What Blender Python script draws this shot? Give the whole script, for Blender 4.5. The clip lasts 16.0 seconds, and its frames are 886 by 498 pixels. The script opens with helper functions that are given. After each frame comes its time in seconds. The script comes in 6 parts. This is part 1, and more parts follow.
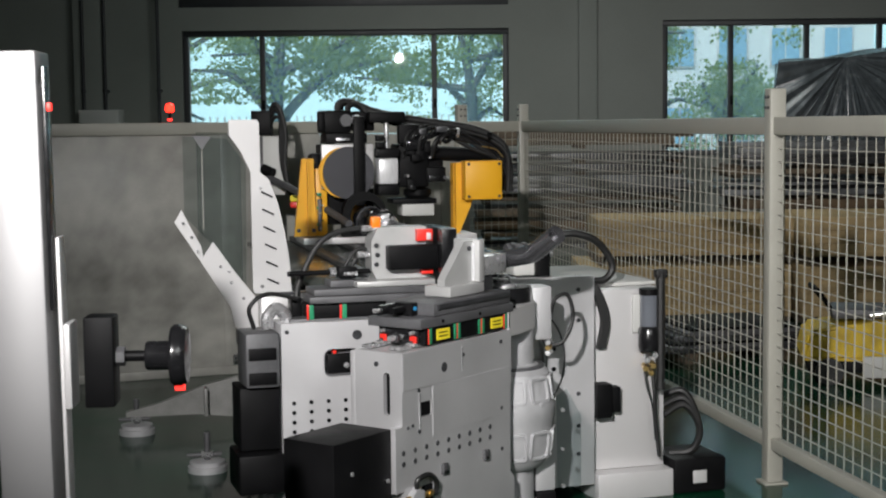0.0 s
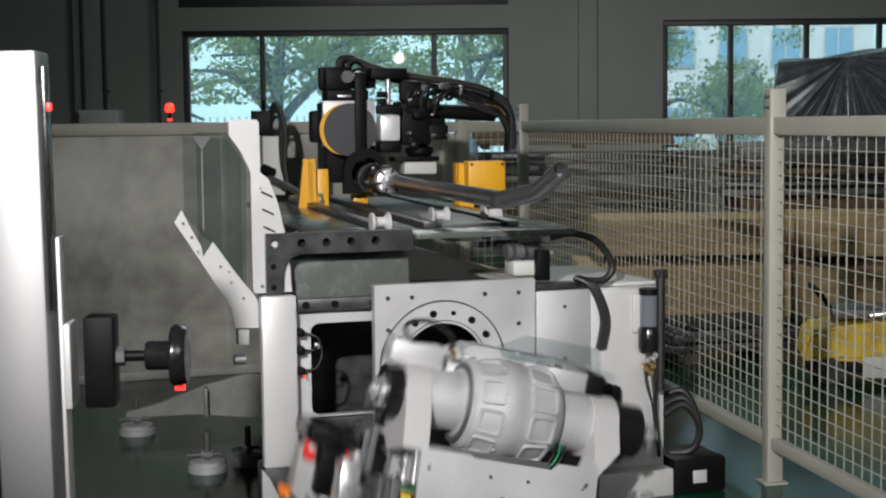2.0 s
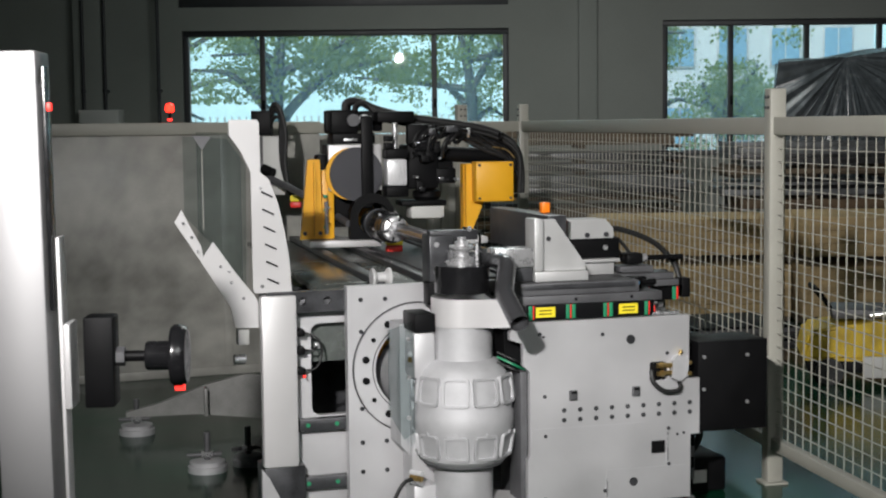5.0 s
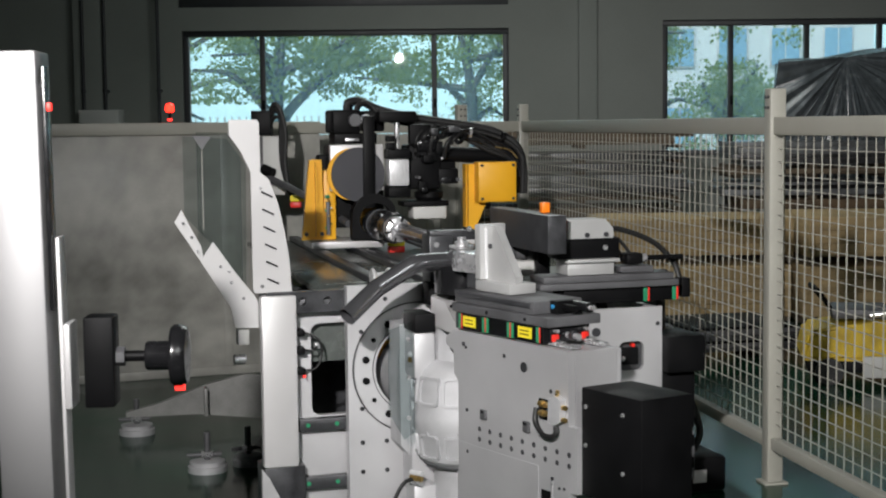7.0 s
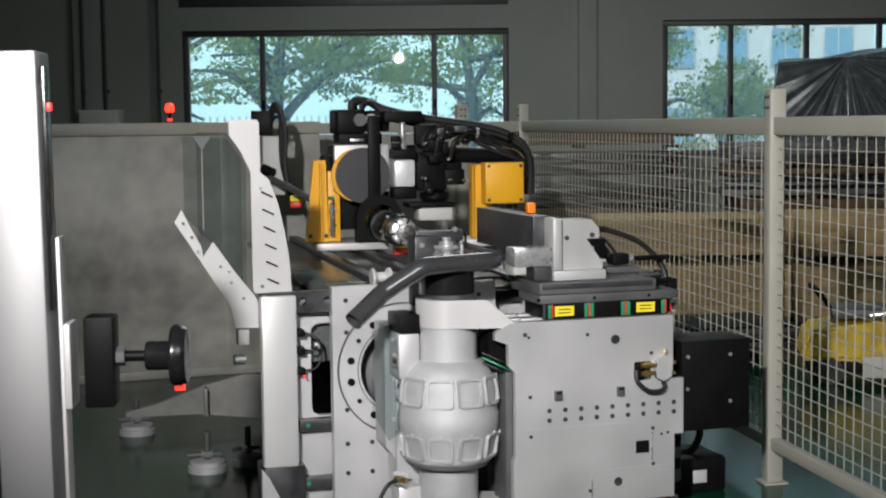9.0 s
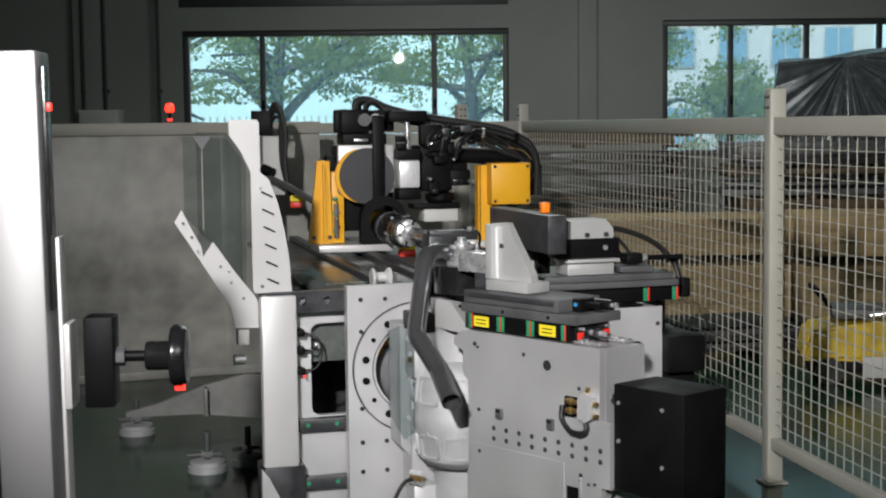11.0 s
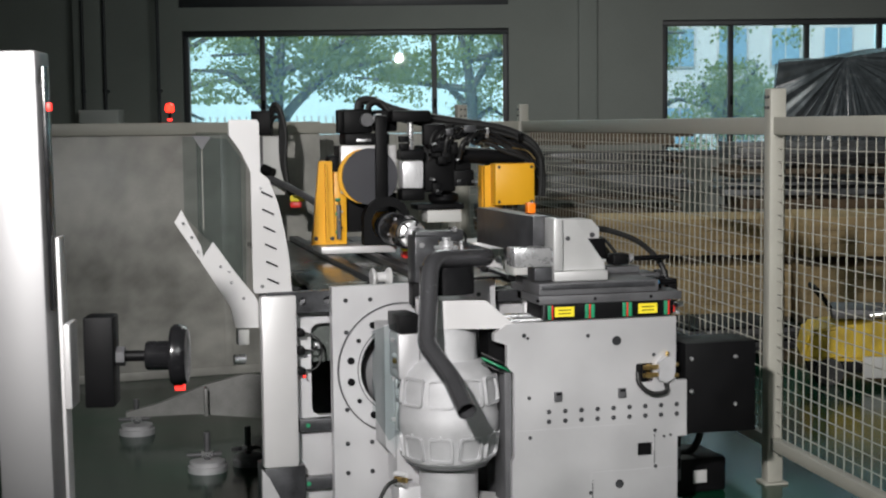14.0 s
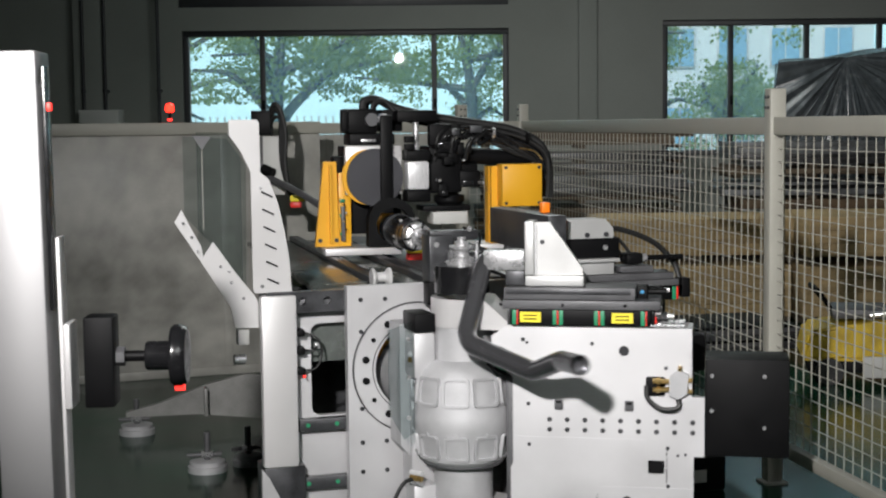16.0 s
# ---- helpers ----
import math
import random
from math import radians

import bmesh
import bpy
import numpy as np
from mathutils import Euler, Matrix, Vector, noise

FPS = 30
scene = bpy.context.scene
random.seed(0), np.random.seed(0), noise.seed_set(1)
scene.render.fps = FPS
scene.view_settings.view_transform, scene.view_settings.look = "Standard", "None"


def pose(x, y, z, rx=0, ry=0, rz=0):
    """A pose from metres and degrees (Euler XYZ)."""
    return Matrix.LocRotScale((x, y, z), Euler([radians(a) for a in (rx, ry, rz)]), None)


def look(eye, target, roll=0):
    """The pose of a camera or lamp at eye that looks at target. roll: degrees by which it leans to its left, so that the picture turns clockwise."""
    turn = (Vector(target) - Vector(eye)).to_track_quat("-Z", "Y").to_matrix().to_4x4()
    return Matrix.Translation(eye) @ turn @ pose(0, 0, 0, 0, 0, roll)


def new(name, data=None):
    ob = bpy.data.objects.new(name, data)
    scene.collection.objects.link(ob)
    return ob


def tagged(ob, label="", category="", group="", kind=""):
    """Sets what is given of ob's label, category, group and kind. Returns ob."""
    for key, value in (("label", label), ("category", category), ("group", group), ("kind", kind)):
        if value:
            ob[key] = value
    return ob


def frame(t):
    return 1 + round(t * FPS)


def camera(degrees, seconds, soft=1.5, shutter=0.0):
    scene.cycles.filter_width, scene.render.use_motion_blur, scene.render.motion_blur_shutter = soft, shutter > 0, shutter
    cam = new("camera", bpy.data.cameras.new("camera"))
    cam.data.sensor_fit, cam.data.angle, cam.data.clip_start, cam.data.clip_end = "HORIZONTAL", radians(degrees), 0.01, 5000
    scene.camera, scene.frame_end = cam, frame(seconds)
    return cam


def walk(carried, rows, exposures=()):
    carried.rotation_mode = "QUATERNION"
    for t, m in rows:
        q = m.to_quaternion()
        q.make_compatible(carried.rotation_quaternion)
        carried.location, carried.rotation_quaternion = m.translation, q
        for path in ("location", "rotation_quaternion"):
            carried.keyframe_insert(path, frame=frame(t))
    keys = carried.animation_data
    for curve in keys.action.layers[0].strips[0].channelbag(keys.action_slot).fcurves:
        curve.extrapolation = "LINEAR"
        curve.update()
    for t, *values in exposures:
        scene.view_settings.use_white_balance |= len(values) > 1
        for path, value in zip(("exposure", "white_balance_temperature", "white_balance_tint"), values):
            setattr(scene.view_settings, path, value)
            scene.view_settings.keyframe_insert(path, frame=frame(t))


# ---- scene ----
cam = camera(33.4, 16.0, 2.1, 0.5)
EYE = look((0, 0, 1.75), (0, 10, 1.75 - 10 * 0.0849), -0.59)
walk(cam, [(0, EYE), (16, EYE)], [(0, 0.0), (16, 0.0)])

# ---- light ----
world = bpy.data.worlds.new("world")
scene.world = world
world.use_nodes = True
wn = world.node_tree
sky = wn.nodes.new("ShaderNodeTexSky")
sky.sky_type, sky.sun_disc = "NISHITA", False
sky.sun_elevation, sky.sun_rotation = radians(50), radians(207)
wn.nodes["Background"].inputs["Strength"].default_value = 0.15
wn.links.new(sky.outputs[0], wn.nodes["Background"].inputs[0])


def area(name, at, target, size, watts, colour):
    data = bpy.data.lights.new(name, "AREA")
    data.shape, data.size, data.energy, data.color = "DISK", size, watts, colour
    ob = new(name, data)
    ob.matrix_world = look(at, target)
    return ob


KEY = (-1.12, -0.83, 3.5)
data = bpy.data.lights.new("high_bay_light", "SPOT")
data.energy, data.spot_size, data.spot_blend, data.shadow_soft_size, data.color = 3050, radians(46), 1.0, 0.09, (1.0, 0.975, 0.965)
new("high_bay_light", data).matrix_world = look(KEY, (0.50, 7.18, 1.5))
# unseen soft fill added overhead to lift the rear wall and hall
area("hall_fill", (0.5, 13.5, 5.7), (0.5, 13.5, 0), 3.2, 165, (0.94, 1.0, 0.97))
# unseen fill added behind the eye on the right, for right-turned faces
area("rear_fill", (3.2, -3.6, 4.9), (0.3, 6.9, 0.6), 2.6, 145, (0.97, 1.0, 0.98))
data = bpy.data.lights.new("sun", "SUN")
data.energy, data.angle, data.color = 5.0, radians(0.5), (1.0, 0.95, 0.86)
new("sun", data).matrix_world = look((-6, -12, 16), (0, 0, 0))


# ---- materials ----
def mat(name, colour, rough=0.5, metal=0.0, var=0.12, scale=6.0, bump=0.0, fine=120.0, emit=0.0, coat=0.0, stretch=(1, 1, 1), dirt=0.0):
    m = bpy.data.materials.new(name)
    m.use_nodes = True
    nt = m.node_tree
    p = nt.nodes["Principled BSDF"]
    p.inputs["Roughness"].default_value, p.inputs["Metallic"].default_value = rough, metal
    p.inputs["Coat Weight"].default_value = coat
    tc = nt.nodes.new("ShaderNodeTexCoord")
    mp = nt.nodes.new("ShaderNodeMapping")
    mp.inputs["Scale"].default_value = stretch
    nt.links.new(tc.outputs["Object"], mp.inputs[0])
    big, small = nt.nodes.new("ShaderNodeTexNoise"), nt.nodes.new("ShaderNodeTexNoise")
    big.inputs["Scale"].default_value, small.inputs["Scale"].default_value = scale, fine
    big.inputs["Detail"].default_value, small.inputs["Detail"].default_value = 6, 3
    for n in (big, small):
        nt.links.new(mp.outputs[0], n.inputs["Vector"])
    add = nt.nodes.new("ShaderNodeMath")
    add.operation = "MULTIPLY_ADD"
    add.inputs[1].default_value = 0.35
    nt.links.new(small.outputs["Fac"], add.inputs[0])
    nt.links.new(big.outputs["Fac"], add.inputs[2])
    ramp = nt.nodes.new("ShaderNodeValToRGB")
    lo, hi = [max(c * (1 - var * 1.3 - dirt), 0) for c in colour], [min(c * (1 + var), 1) for c in colour]
    ramp.color_ramp.elements[0].position, ramp.color_ramp.elements[1].position = 0.42, 0.9
    ramp.color_ramp.elements[0].color, ramp.color_ramp.elements[1].color = (*lo, 1), (*hi, 1)
    nt.links.new(add.outputs[0], ramp.inputs[0])
    nt.links.new(ramp.outputs[0], p.inputs["Base Color"])
    rr = nt.nodes.new("ShaderNodeMapRange")
    rr.inputs["From Min"].default_value, rr.inputs["From Max"].default_value = 0.4, 0.95
    rr.inputs["To Min"].default_value, rr.inputs["To Max"].default_value = max(rough - 0.08, 0.03), min(rough + 0.1, 1)
    nt.links.new(add.outputs[0], rr.inputs[0])
    nt.links.new(rr.outputs[0], p.inputs["Roughness"])
    if bump:
        b = nt.nodes.new("ShaderNodeBump")
        b.inputs["Strength"].default_value, b.inputs["Distance"].default_value = bump, 0.004
        nt.links.new(small.outputs["Fac"], b.inputs["Height"])
        nt.links.new(b.outputs[0], p.inputs["Normal"])
    if emit:
        p.inputs["Emission Color"].default_value = (*colour, 1)
        p.inputs["Emission Strength"].default_value = emit
    return m


def glass(name, tint, rough=0.02, mix=0.12, haze=0.0):
    m = bpy.data.materials.new(name)
    m.use_nodes = True
    nt = m.node_tree
    nt.nodes.remove(nt.nodes["Principled BSDF"])
    tr, gl, mx = nt.nodes.new("ShaderNodeBsdfTransparent"), nt.nodes.new("ShaderNodeBsdfGlossy"), nt.nodes.new("ShaderNodeMixShader")
    tr.inputs[0].default_value, gl.inputs[0].default_value = (*tint, 1), (1, 1, 1, 1)
    gl.inputs["Roughness"].default_value = rough
    mx.inputs[0].default_value = mix
    nt.links.new(tr.outputs[0], mx.inputs[1])
    nt.links.new(gl.outputs[0], mx.inputs[2])
    nt.links.new(mx.outputs[0], nt.nodes["Material Output"].inputs[0])
    # haze of the view outside, put into the pane as a pale blue veil
    if haze:
        veil, both = nt.nodes.new("ShaderNodeBsdfTranslucent"), nt.nodes.new("ShaderNodeMixShader")
        streak, amount = nt.nodes.new("ShaderNodeTexNoise"), nt.nodes.new("ShaderNodeMapRange")
        streak.inputs["Scale"].default_value = 1.6
        amount.inputs["To Min"].default_value, amount.inputs["To Max"].default_value = haze * 0.7, haze * 1.3
        veil.inputs[0].default_value = (0.68, 0.90, 0.98, 1)
        nt.links.new(streak.outputs["Fac"], amount.inputs[0])
        nt.links.new(amount.outputs[0], both.inputs[0])
        nt.links.new(mx.outputs[0], both.inputs[1])
        nt.links.new(veil.outputs[0], both.inputs[2])
        nt.links.new(both.outputs[0], nt.nodes["Material Output"].inputs[0])
    return m


M_WHITE = mat("white_paint", (0.61, 0.60, 0.60), 0.40, 0.25, var=0.03, scale=3, bump=0.05, fine=300)
M_GREY = mat("silver_machine_paint", (0.63, 0.625, 0.635), 0.5, 0.6, var=0.06, scale=4, bump=0.06, fine=300)
M_POST = mat("satin_column_paint", (0.37, 0.365, 0.37), 0.5, 0.4, var=0.04, scale=2, bump=0.05, fine=300)
M_LGREY = mat("light_grey_paint", (0.52, 0.52, 0.50), 0.5, var=0.06, scale=3, bump=0.05, fine=250)
M_CAST = mat("silver_cast_paint", (0.47, 0.47, 0.48), 0.64, 0.3, var=0.08, scale=12, bump=0.12, fine=180)
M_BLACK = mat("black_paint", (0.005, 0.005, 0.0055), 0.5, var=0.2, scale=8, bump=0.05)
M_BLACK.node_tree.nodes["Principled BSDF"].inputs["Specular IOR Level"].default_value = 0.12
M_RUBBER = mat("black_rubber", (0.012, 0.012, 0.012), 0.5, var=0.2, scale=15)
M_PLASTIC = mat("black_gloss_plastic", (0.01, 0.01, 0.011), 0.2, var=0.2, scale=20)
M_DARK = mat("dark_oiled_steel", (0.055, 0.056, 0.06), 0.36, 0.35, var=0.35, scale=14, bump=0.08)
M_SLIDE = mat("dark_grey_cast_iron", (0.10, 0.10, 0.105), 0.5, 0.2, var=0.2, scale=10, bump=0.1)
M_OUTRIG = mat("worn_grey_foot_paint", (0.23, 0.23, 0.22), 0.5, 0.2, var=0.2, scale=7, bump=0.08)
# grey-green base colour takes in the screens reflected on the bed
M_BEDTOP = mat("bed_sheet_with_reflection", (0.15, 0.165, 0.155), 0.22, 0.35, var=0.2, scale=5, bump=0.05, fine=40)
M_STEEL = mat("bright_steel", (0.62, 0.62, 0.63), 0.27, 0.7, var=0.12, scale=20, bump=0.04)
M_ALU = mat("bright_aluminium", (0.72, 0.72, 0.73), 0.32, 0.25, var=0.08, scale=20, bump=0.03, stretch=(6, 6, 1))
M_TUBE = mat("drawn_steel_tube", (0.17, 0.17, 0.18), 0.2, 0.75, var=0.06, scale=5, bump=0.0)
M_BRACKET = mat("light_grey_bracket_paint", (0.52, 0.52, 0.515), 0.42, 0.4, var=0.05, scale=9, bump=0.05, fine=220)
M_YELLOW = mat("yellow_paint", (0.80, 0.40, 0.015), 0.4, var=0.06, scale=5, bump=0.04, fine=260)
M_LABEL = mat("yellow_label", (0.85, 0.70, 0.03), 0.5, var=0.03)
M_RED = mat("red_plastic", (0.75, 0.03, 0.02), 0.4, var=0.1)
M_GREEN = mat("green_plastic", (0.02, 0.24, 0.11), 0.45, var=0.1)
M_ORANGE = mat("orange_cap", (0.95, 0.22, 0.01), 0.4, var=0.05)
M_BRASS = mat("brass", (0.65, 0.46, 0.18), 0.3, 0.9, var=0.15, scale=30)
# strong colour mottling stands in for cloudy reflections on the floor
M_FLOOR = mat("green_epoxy_floor", (0.0035, 0.040, 0.019), 0.17, var=0.4, scale=1.3, bump=0.03, fine=60, dirt=0.1)
M_FLOOR.node_tree.nodes["Principled BSDF"].inputs["Specular IOR Level"].default_value = 0.2
M_WALL = mat("grey_plaster_wall", (0.225, 0.237, 0.22), 0.85, var=0.08, scale=0.8, bump=0.1, fine=40)
M_CEIL = mat("ceiling_sheet", (0.35, 0.36, 0.36), 0.8, var=0.1, scale=1)
M_FRAME = mat("dark_window_frame", (0.03, 0.032, 0.035), 0.45, var=0.1)
M_FENCE = mat("cream_fence_paint", (0.37, 0.362, 0.315), 0.45, var=0.06, scale=4, bump=0.04)
M_PANEL = mat("fence_sheet", (0.36, 0.355, 0.325), 0.36, var=0.3, scale=2.2, bump=0.05, fine=9, dirt=0.08)
M_WOOD = mat("crate_plywood", (0.31, 0.225, 0.11), 0.75, var=0.2, scale=3, bump=0.1, stretch=(1, 1, 8))
M_PILE = mat("stacked_stock", (0.10, 0.075, 0.05), 0.8, var=0.5, scale=5, bump=0.2, stretch=(0.6, 0.6, 6))
M_SHEET = mat("black_plastic_sheet", (0.085, 0.098, 0.106), 0.22, var=0.3, scale=6, bump=0.3, fine=14)
M_ACRYL = glass("clear_acrylic", (0.84, 0.87, 0.87), 0.08, 0.035)
M_PANE = glass("window_glass", (0.84, 0.93, 0.95), 0.01, 0.05, 0.17)
M_LEAF = mat("foliage", (0.13, 0.18, 0.035), 0.6, var=0.5, scale=3)
leaf_tree = M_LEAF.node_tree
leaf_thin, leaf_mix = leaf_tree.nodes.new("ShaderNodeBsdfTranslucent"), leaf_tree.nodes.new("ShaderNodeMixShader")
leaf_thin.inputs[0].default_value = (0.46, 0.58, 0.13, 1)
leaf_tree.links.new(leaf_tree.nodes["Principled BSDF"].outputs[0], leaf_mix.inputs[1])
leaf_tree.links.new(leaf_thin.outputs[0], leaf_mix.inputs[2])
leaf_tree.links.new(leaf_mix.outputs[0], leaf_tree.nodes["Material Output"].inputs[0])
M_BARK = mat("bark", (0.09, 0.09, 0.085), 0.85, var=0.3, scale=10, bump=0.4)
M_REDLAMP = mat("red_lamp", (1.0, 0.02, 0.01), 0.4, var=0.0, emit=6.0)
M_REDDOT = mat("red_indicator", (1.0, 0.04, 0.03), 0.4, var=0.0, emit=2.0)


# ---- mesh helpers ----
def box(bm, x0, x1, y0, y1, z0, z1, bevel=0.0, m=None):
    vs = bmesh.ops.create_cube(bm, size=1.0)["verts"]
    for v in vs:
        v.co = Vector((x0 + (v.co.x + 0.5) * (x1 - x0), y0 + (v.co.y + 0.5) * (y1 - y0), z0 + (v.co.z + 0.5) * (z1 - z0)))
    if bevel:
        es = list({e for v in vs for e in v.link_edges})
        r = bmesh.ops.bevel(bm, geom=es, offset=bevel, segments=2, affect="EDGES", profile=0.5)
        vs = list({v for f in r["faces"] for v in f.verts} | {v for v in vs if v.is_valid})
    if m is not None:
        bmesh.ops.transform(bm, matrix=m, verts=vs)
    return vs


def rod(bm, a, b, r, seg=16, r2=None):
    a, b = Vector(a), Vector(b)
    d = b - a
    m = Matrix.Translation((a + b) / 2) @ d.to_track_quat("Z", "Y").to_matrix().to_4x4()
    return bmesh.ops.create_cone(bm, cap_ends=True, segments=seg, radius1=r, radius2=r if r2 is None else r2, depth=d.length, matrix=m)["verts"]


def lathe(bm, profile, seg=32, m=None):
    """A turned body from (radius, height) pairs round the z axis."""
    rings = []
    for r, z in profile:
        rings.append([bm.verts.new((r * math.cos(2 * math.pi * i / seg), r * math.sin(2 * math.pi * i / seg), z)) for i in range(seg)])
    for a, b in zip(rings, rings[1:]):
        for i in range(seg):
            j = (i + 1) % seg
            bm.faces.new((a[i], a[j], b[j], b[i]))
    bm.faces.new(list(reversed(rings[0])))
    bm.faces.new(rings[-1])
    vs = [v for r in rings for v in r]
    if m is not None:
        bmesh.ops.transform(bm, matrix=m, verts=vs)
    return vs


def prism(bm, pts, y0, y1):
    """A plate whose outline lies in x and z, from y0 to y1."""
    a = [bm.verts.new((x, y0, z)) for x, z in pts]
    b = [bm.verts.new((x, y1, z)) for x, z in pts]
    n = len(pts)
    bm.faces.new(a)
    bm.faces.new(list(reversed(b)))
    for i in range(n):
        j = (i + 1) % n
        bm.faces.new((a[j], a[i], b[i], b[j]))
    return a + b


def holed(bm, outline, holes, y0, y1):
    """A plate in x and z with openings through it."""
    es, loops = [], []
    for pts in [outline] + holes:
        vs = [bm.verts.new((x, y0, z)) for x, z in pts]
        es += [bm.edges.new((vs[i], vs[(i + 1) % len(vs)])) for i in range(len(vs))]
    fs = [g for g in bmesh.ops.triangle_fill(bm, edges=es, use_beauty=True, use_dissolve=False)["geom"] if isinstance(g, bmesh.types.BMFace)]
    ext = bmesh.ops.extrude_face_region(bm, geom=fs)["geom"]
    bmesh.ops.translate(bm, vec=(0, y1 - y0, 0), verts=[g for g in ext if isinstance(g, bmesh.types.BMVert)])
    bmesh.ops.recalc_face_normals(bm, faces=bm.faces[:])


def circle(cx, cz, r, n=28, start=0.0):
    return [(cx + r * math.cos(start + 2 * math.pi * i / n), cz + r * math.sin(start + 2 * math.pi * i / n)) for i in range(n)]


def rrect(x0, x1, z0, z1, r, n=5):
    out = []
    for cx, cz, s in ((x1 - r, z1 - r, 0), (x0 + r, z1 - r, 1), (x0 + r, z0 + r, 2), (x1 - r, z0 + r, 3)):
        out += [(cx + r * math.cos(math.pi / 2 * (s + k / n)), cz + r * math.sin(math.pi / 2 * (s + k / n))) for k in range(n + 1)]
    return out


def smooth_path(pts, n=10):
    """Points of a soft curve through the given ones."""
    p = [Vector(q) for q in pts]
    p = [2 * p[0] - p[1]] + p + [2 * p[-1] - p[-2]]
    out = []
    for i in range(1, len(p) - 2):
        for k in range(n):
            t = k / n
            out.append(0.5 * (2 * p[i] + (p[i + 1] - p[i - 1]) * t + (2 * p[i - 1] - 5 * p[i] + 4 * p[i + 1] - p[i + 2]) * t * t + (3 * p[i] - p[i - 1] - 3 * p[i + 1] + p[i + 2]) * t ** 3))
    return out + [p[-2]]


def hose(bm, pts, r, n=8, seg=10, soft=True, inner=0.0):
    """A round hose or pipe along points; inner: the bore at its ends."""
    path = smooth_path(pts, n) if soft else [Vector(q) for q in pts]
    t0 = (path[1] - path[0]).normalized()
    side = t0.orthogonal().normalized()
    rings = []
    for i, q in enumerate(path):
        t = (path[min(i + 1, len(path) - 1)] - path[max(i - 1, 0)]).normalized()
        side = (side - t * side.dot(t)).normalized()
        up = t.cross(side)
        rings.append([bm.verts.new(q + (side * math.cos(2 * math.pi * k / seg) + up * math.sin(2 * math.pi * k / seg)) * r) for k in range(seg)])
    for a, b in zip(rings, rings[1:]):
        for k in range(seg):
            bm.faces.new((a[k], a[(k + 1) % seg], b[(k + 1) % seg], b[k]))
    bm.faces.new(list(reversed(rings[0])))
    bm.faces.new(rings[-1])


def thing(name, label, category, m=None, group="", kind=""):
    ob = new(name)
    ob.empty_display_size = 0.1
    ob.matrix_world = m if m is not None else Matrix()
    return tagged(ob, label, category, group, kind)


def mesh_of(bm, material, smooth=35):
    me = bpy.data.meshes.new("mesh")
    bm.normal_update()
    for f in bm.faces:
        f.smooth = True
    for e in bm.edges:
        if len(e.link_faces) == 2 and e.calc_face_angle(0) > radians(smooth):
            e.smooth = False
    bm.to_mesh(me)
    bm.free()
    me.materials.append(material)
    return me


def part(name, bm, material, parent=None, label="", kind=""):
    ob = new(name, mesh_of(bm, material))
    ob.parent = parent
    return tagged(ob, label, kind=kind)


def boxpart(name, dims, material, parent, bevel=0.004, label=""):
    bm = bmesh.new()
    box(bm, *dims, bevel=bevel)
    return part(name, bm, material, parent, label)


def rodpart(name, a, b, r, material, parent, label="", seg=18, r2=None):
    bm = bmesh.new()
    rod(bm, a, b, r, seg, r2)
    return part(name, bm, material, parent, label)


def hosepart(name, pts, r, material, parent, label="", **k):
    bm = bmesh.new()
    hose(bm, pts, r, **k)
    return part(name, bm, material, parent, label)


def structure(name, bm, material, label, category):
    return tagged(part(name, bm, material), label, category, kind="structure")


# the machine's own axes: x along its front, y along the tube line away from the front, z up
MACH = pose(0.018, 6.42, 0.25, 0, 0, 17.6)
# the tube line, a little aslant to the front
LINE = MACH @ pose(0, 0, 0, 0, 0, -3.8)


# ---- the hall ----
def wall_with_windows():
    """The rear wall, with two wide windows and the sill of an upper row."""
    bm = bmesh.new()
    holed(bm, [(-9, 0), (9, 0), (9, 6), (-9, 6)],
          [[(-3.36, 1.3), (0.88, 1.3), (0.88, 2.98), (-3.36, 2.98)], [(2.88, 1.3), (7.4, 1.3), (7.4, 3.06), (2.88, 3.06)],
           [(-3.4, 3.28), (0.88, 3.28), (0.88, 4.8), (-3.4, 4.8)], [(2.88, 3.34), (7.4, 3.34), (7.4, 4.8), (2.88, 4.8)]], 19.33, 19.58)
    structure("wall_north", bm, M_WALL, "grey plastered factory wall with wide windows", "wall")


def window(name, x0, x1, z0, z1, bars, t=0.075):
    w = thing(name, "dark aluminium sliding window with clear panes", "window", pose(0, 19.38, 0), kind="structure")
    for nm, d in (("frame", (x0, x1, 0, 0.12, z1 - t, z1)), ("frame", (x0, x1, 0, 0.12, z0, z0 + t)), ("frame", (x0, x0 + t, 0, 0.12, z0 + t, z1 - t)), ("frame", (x1 - t, x1, 0, 0.12, z0 + t, z1 - t))):
        boxpart(nm, d, M_FRAME, w, 0.006)
    edges = [x0 + t] + list(bars) + [x1 - t]
    for b in bars:
        boxpart("mullion", (b - 0.035, b + 0.035, 0.02, 0.1, z0 + t, z1 - t), M_FRAME, w, 0.005)
        boxpart("latch", (b - 0.012, b + 0.03, -0.015, 0.02, z0 + 0.66, z0 + 0.78), M_BLACK, w, 0.004)
    for a, b in zip(edges, edges[1:]):
        g = boxpart("pane", (a + 0.01, b - 0.01, 0.055, 0.061, z0 + t, z1 - t), M_PANE, w, 0)
        g.visible_shadow = False


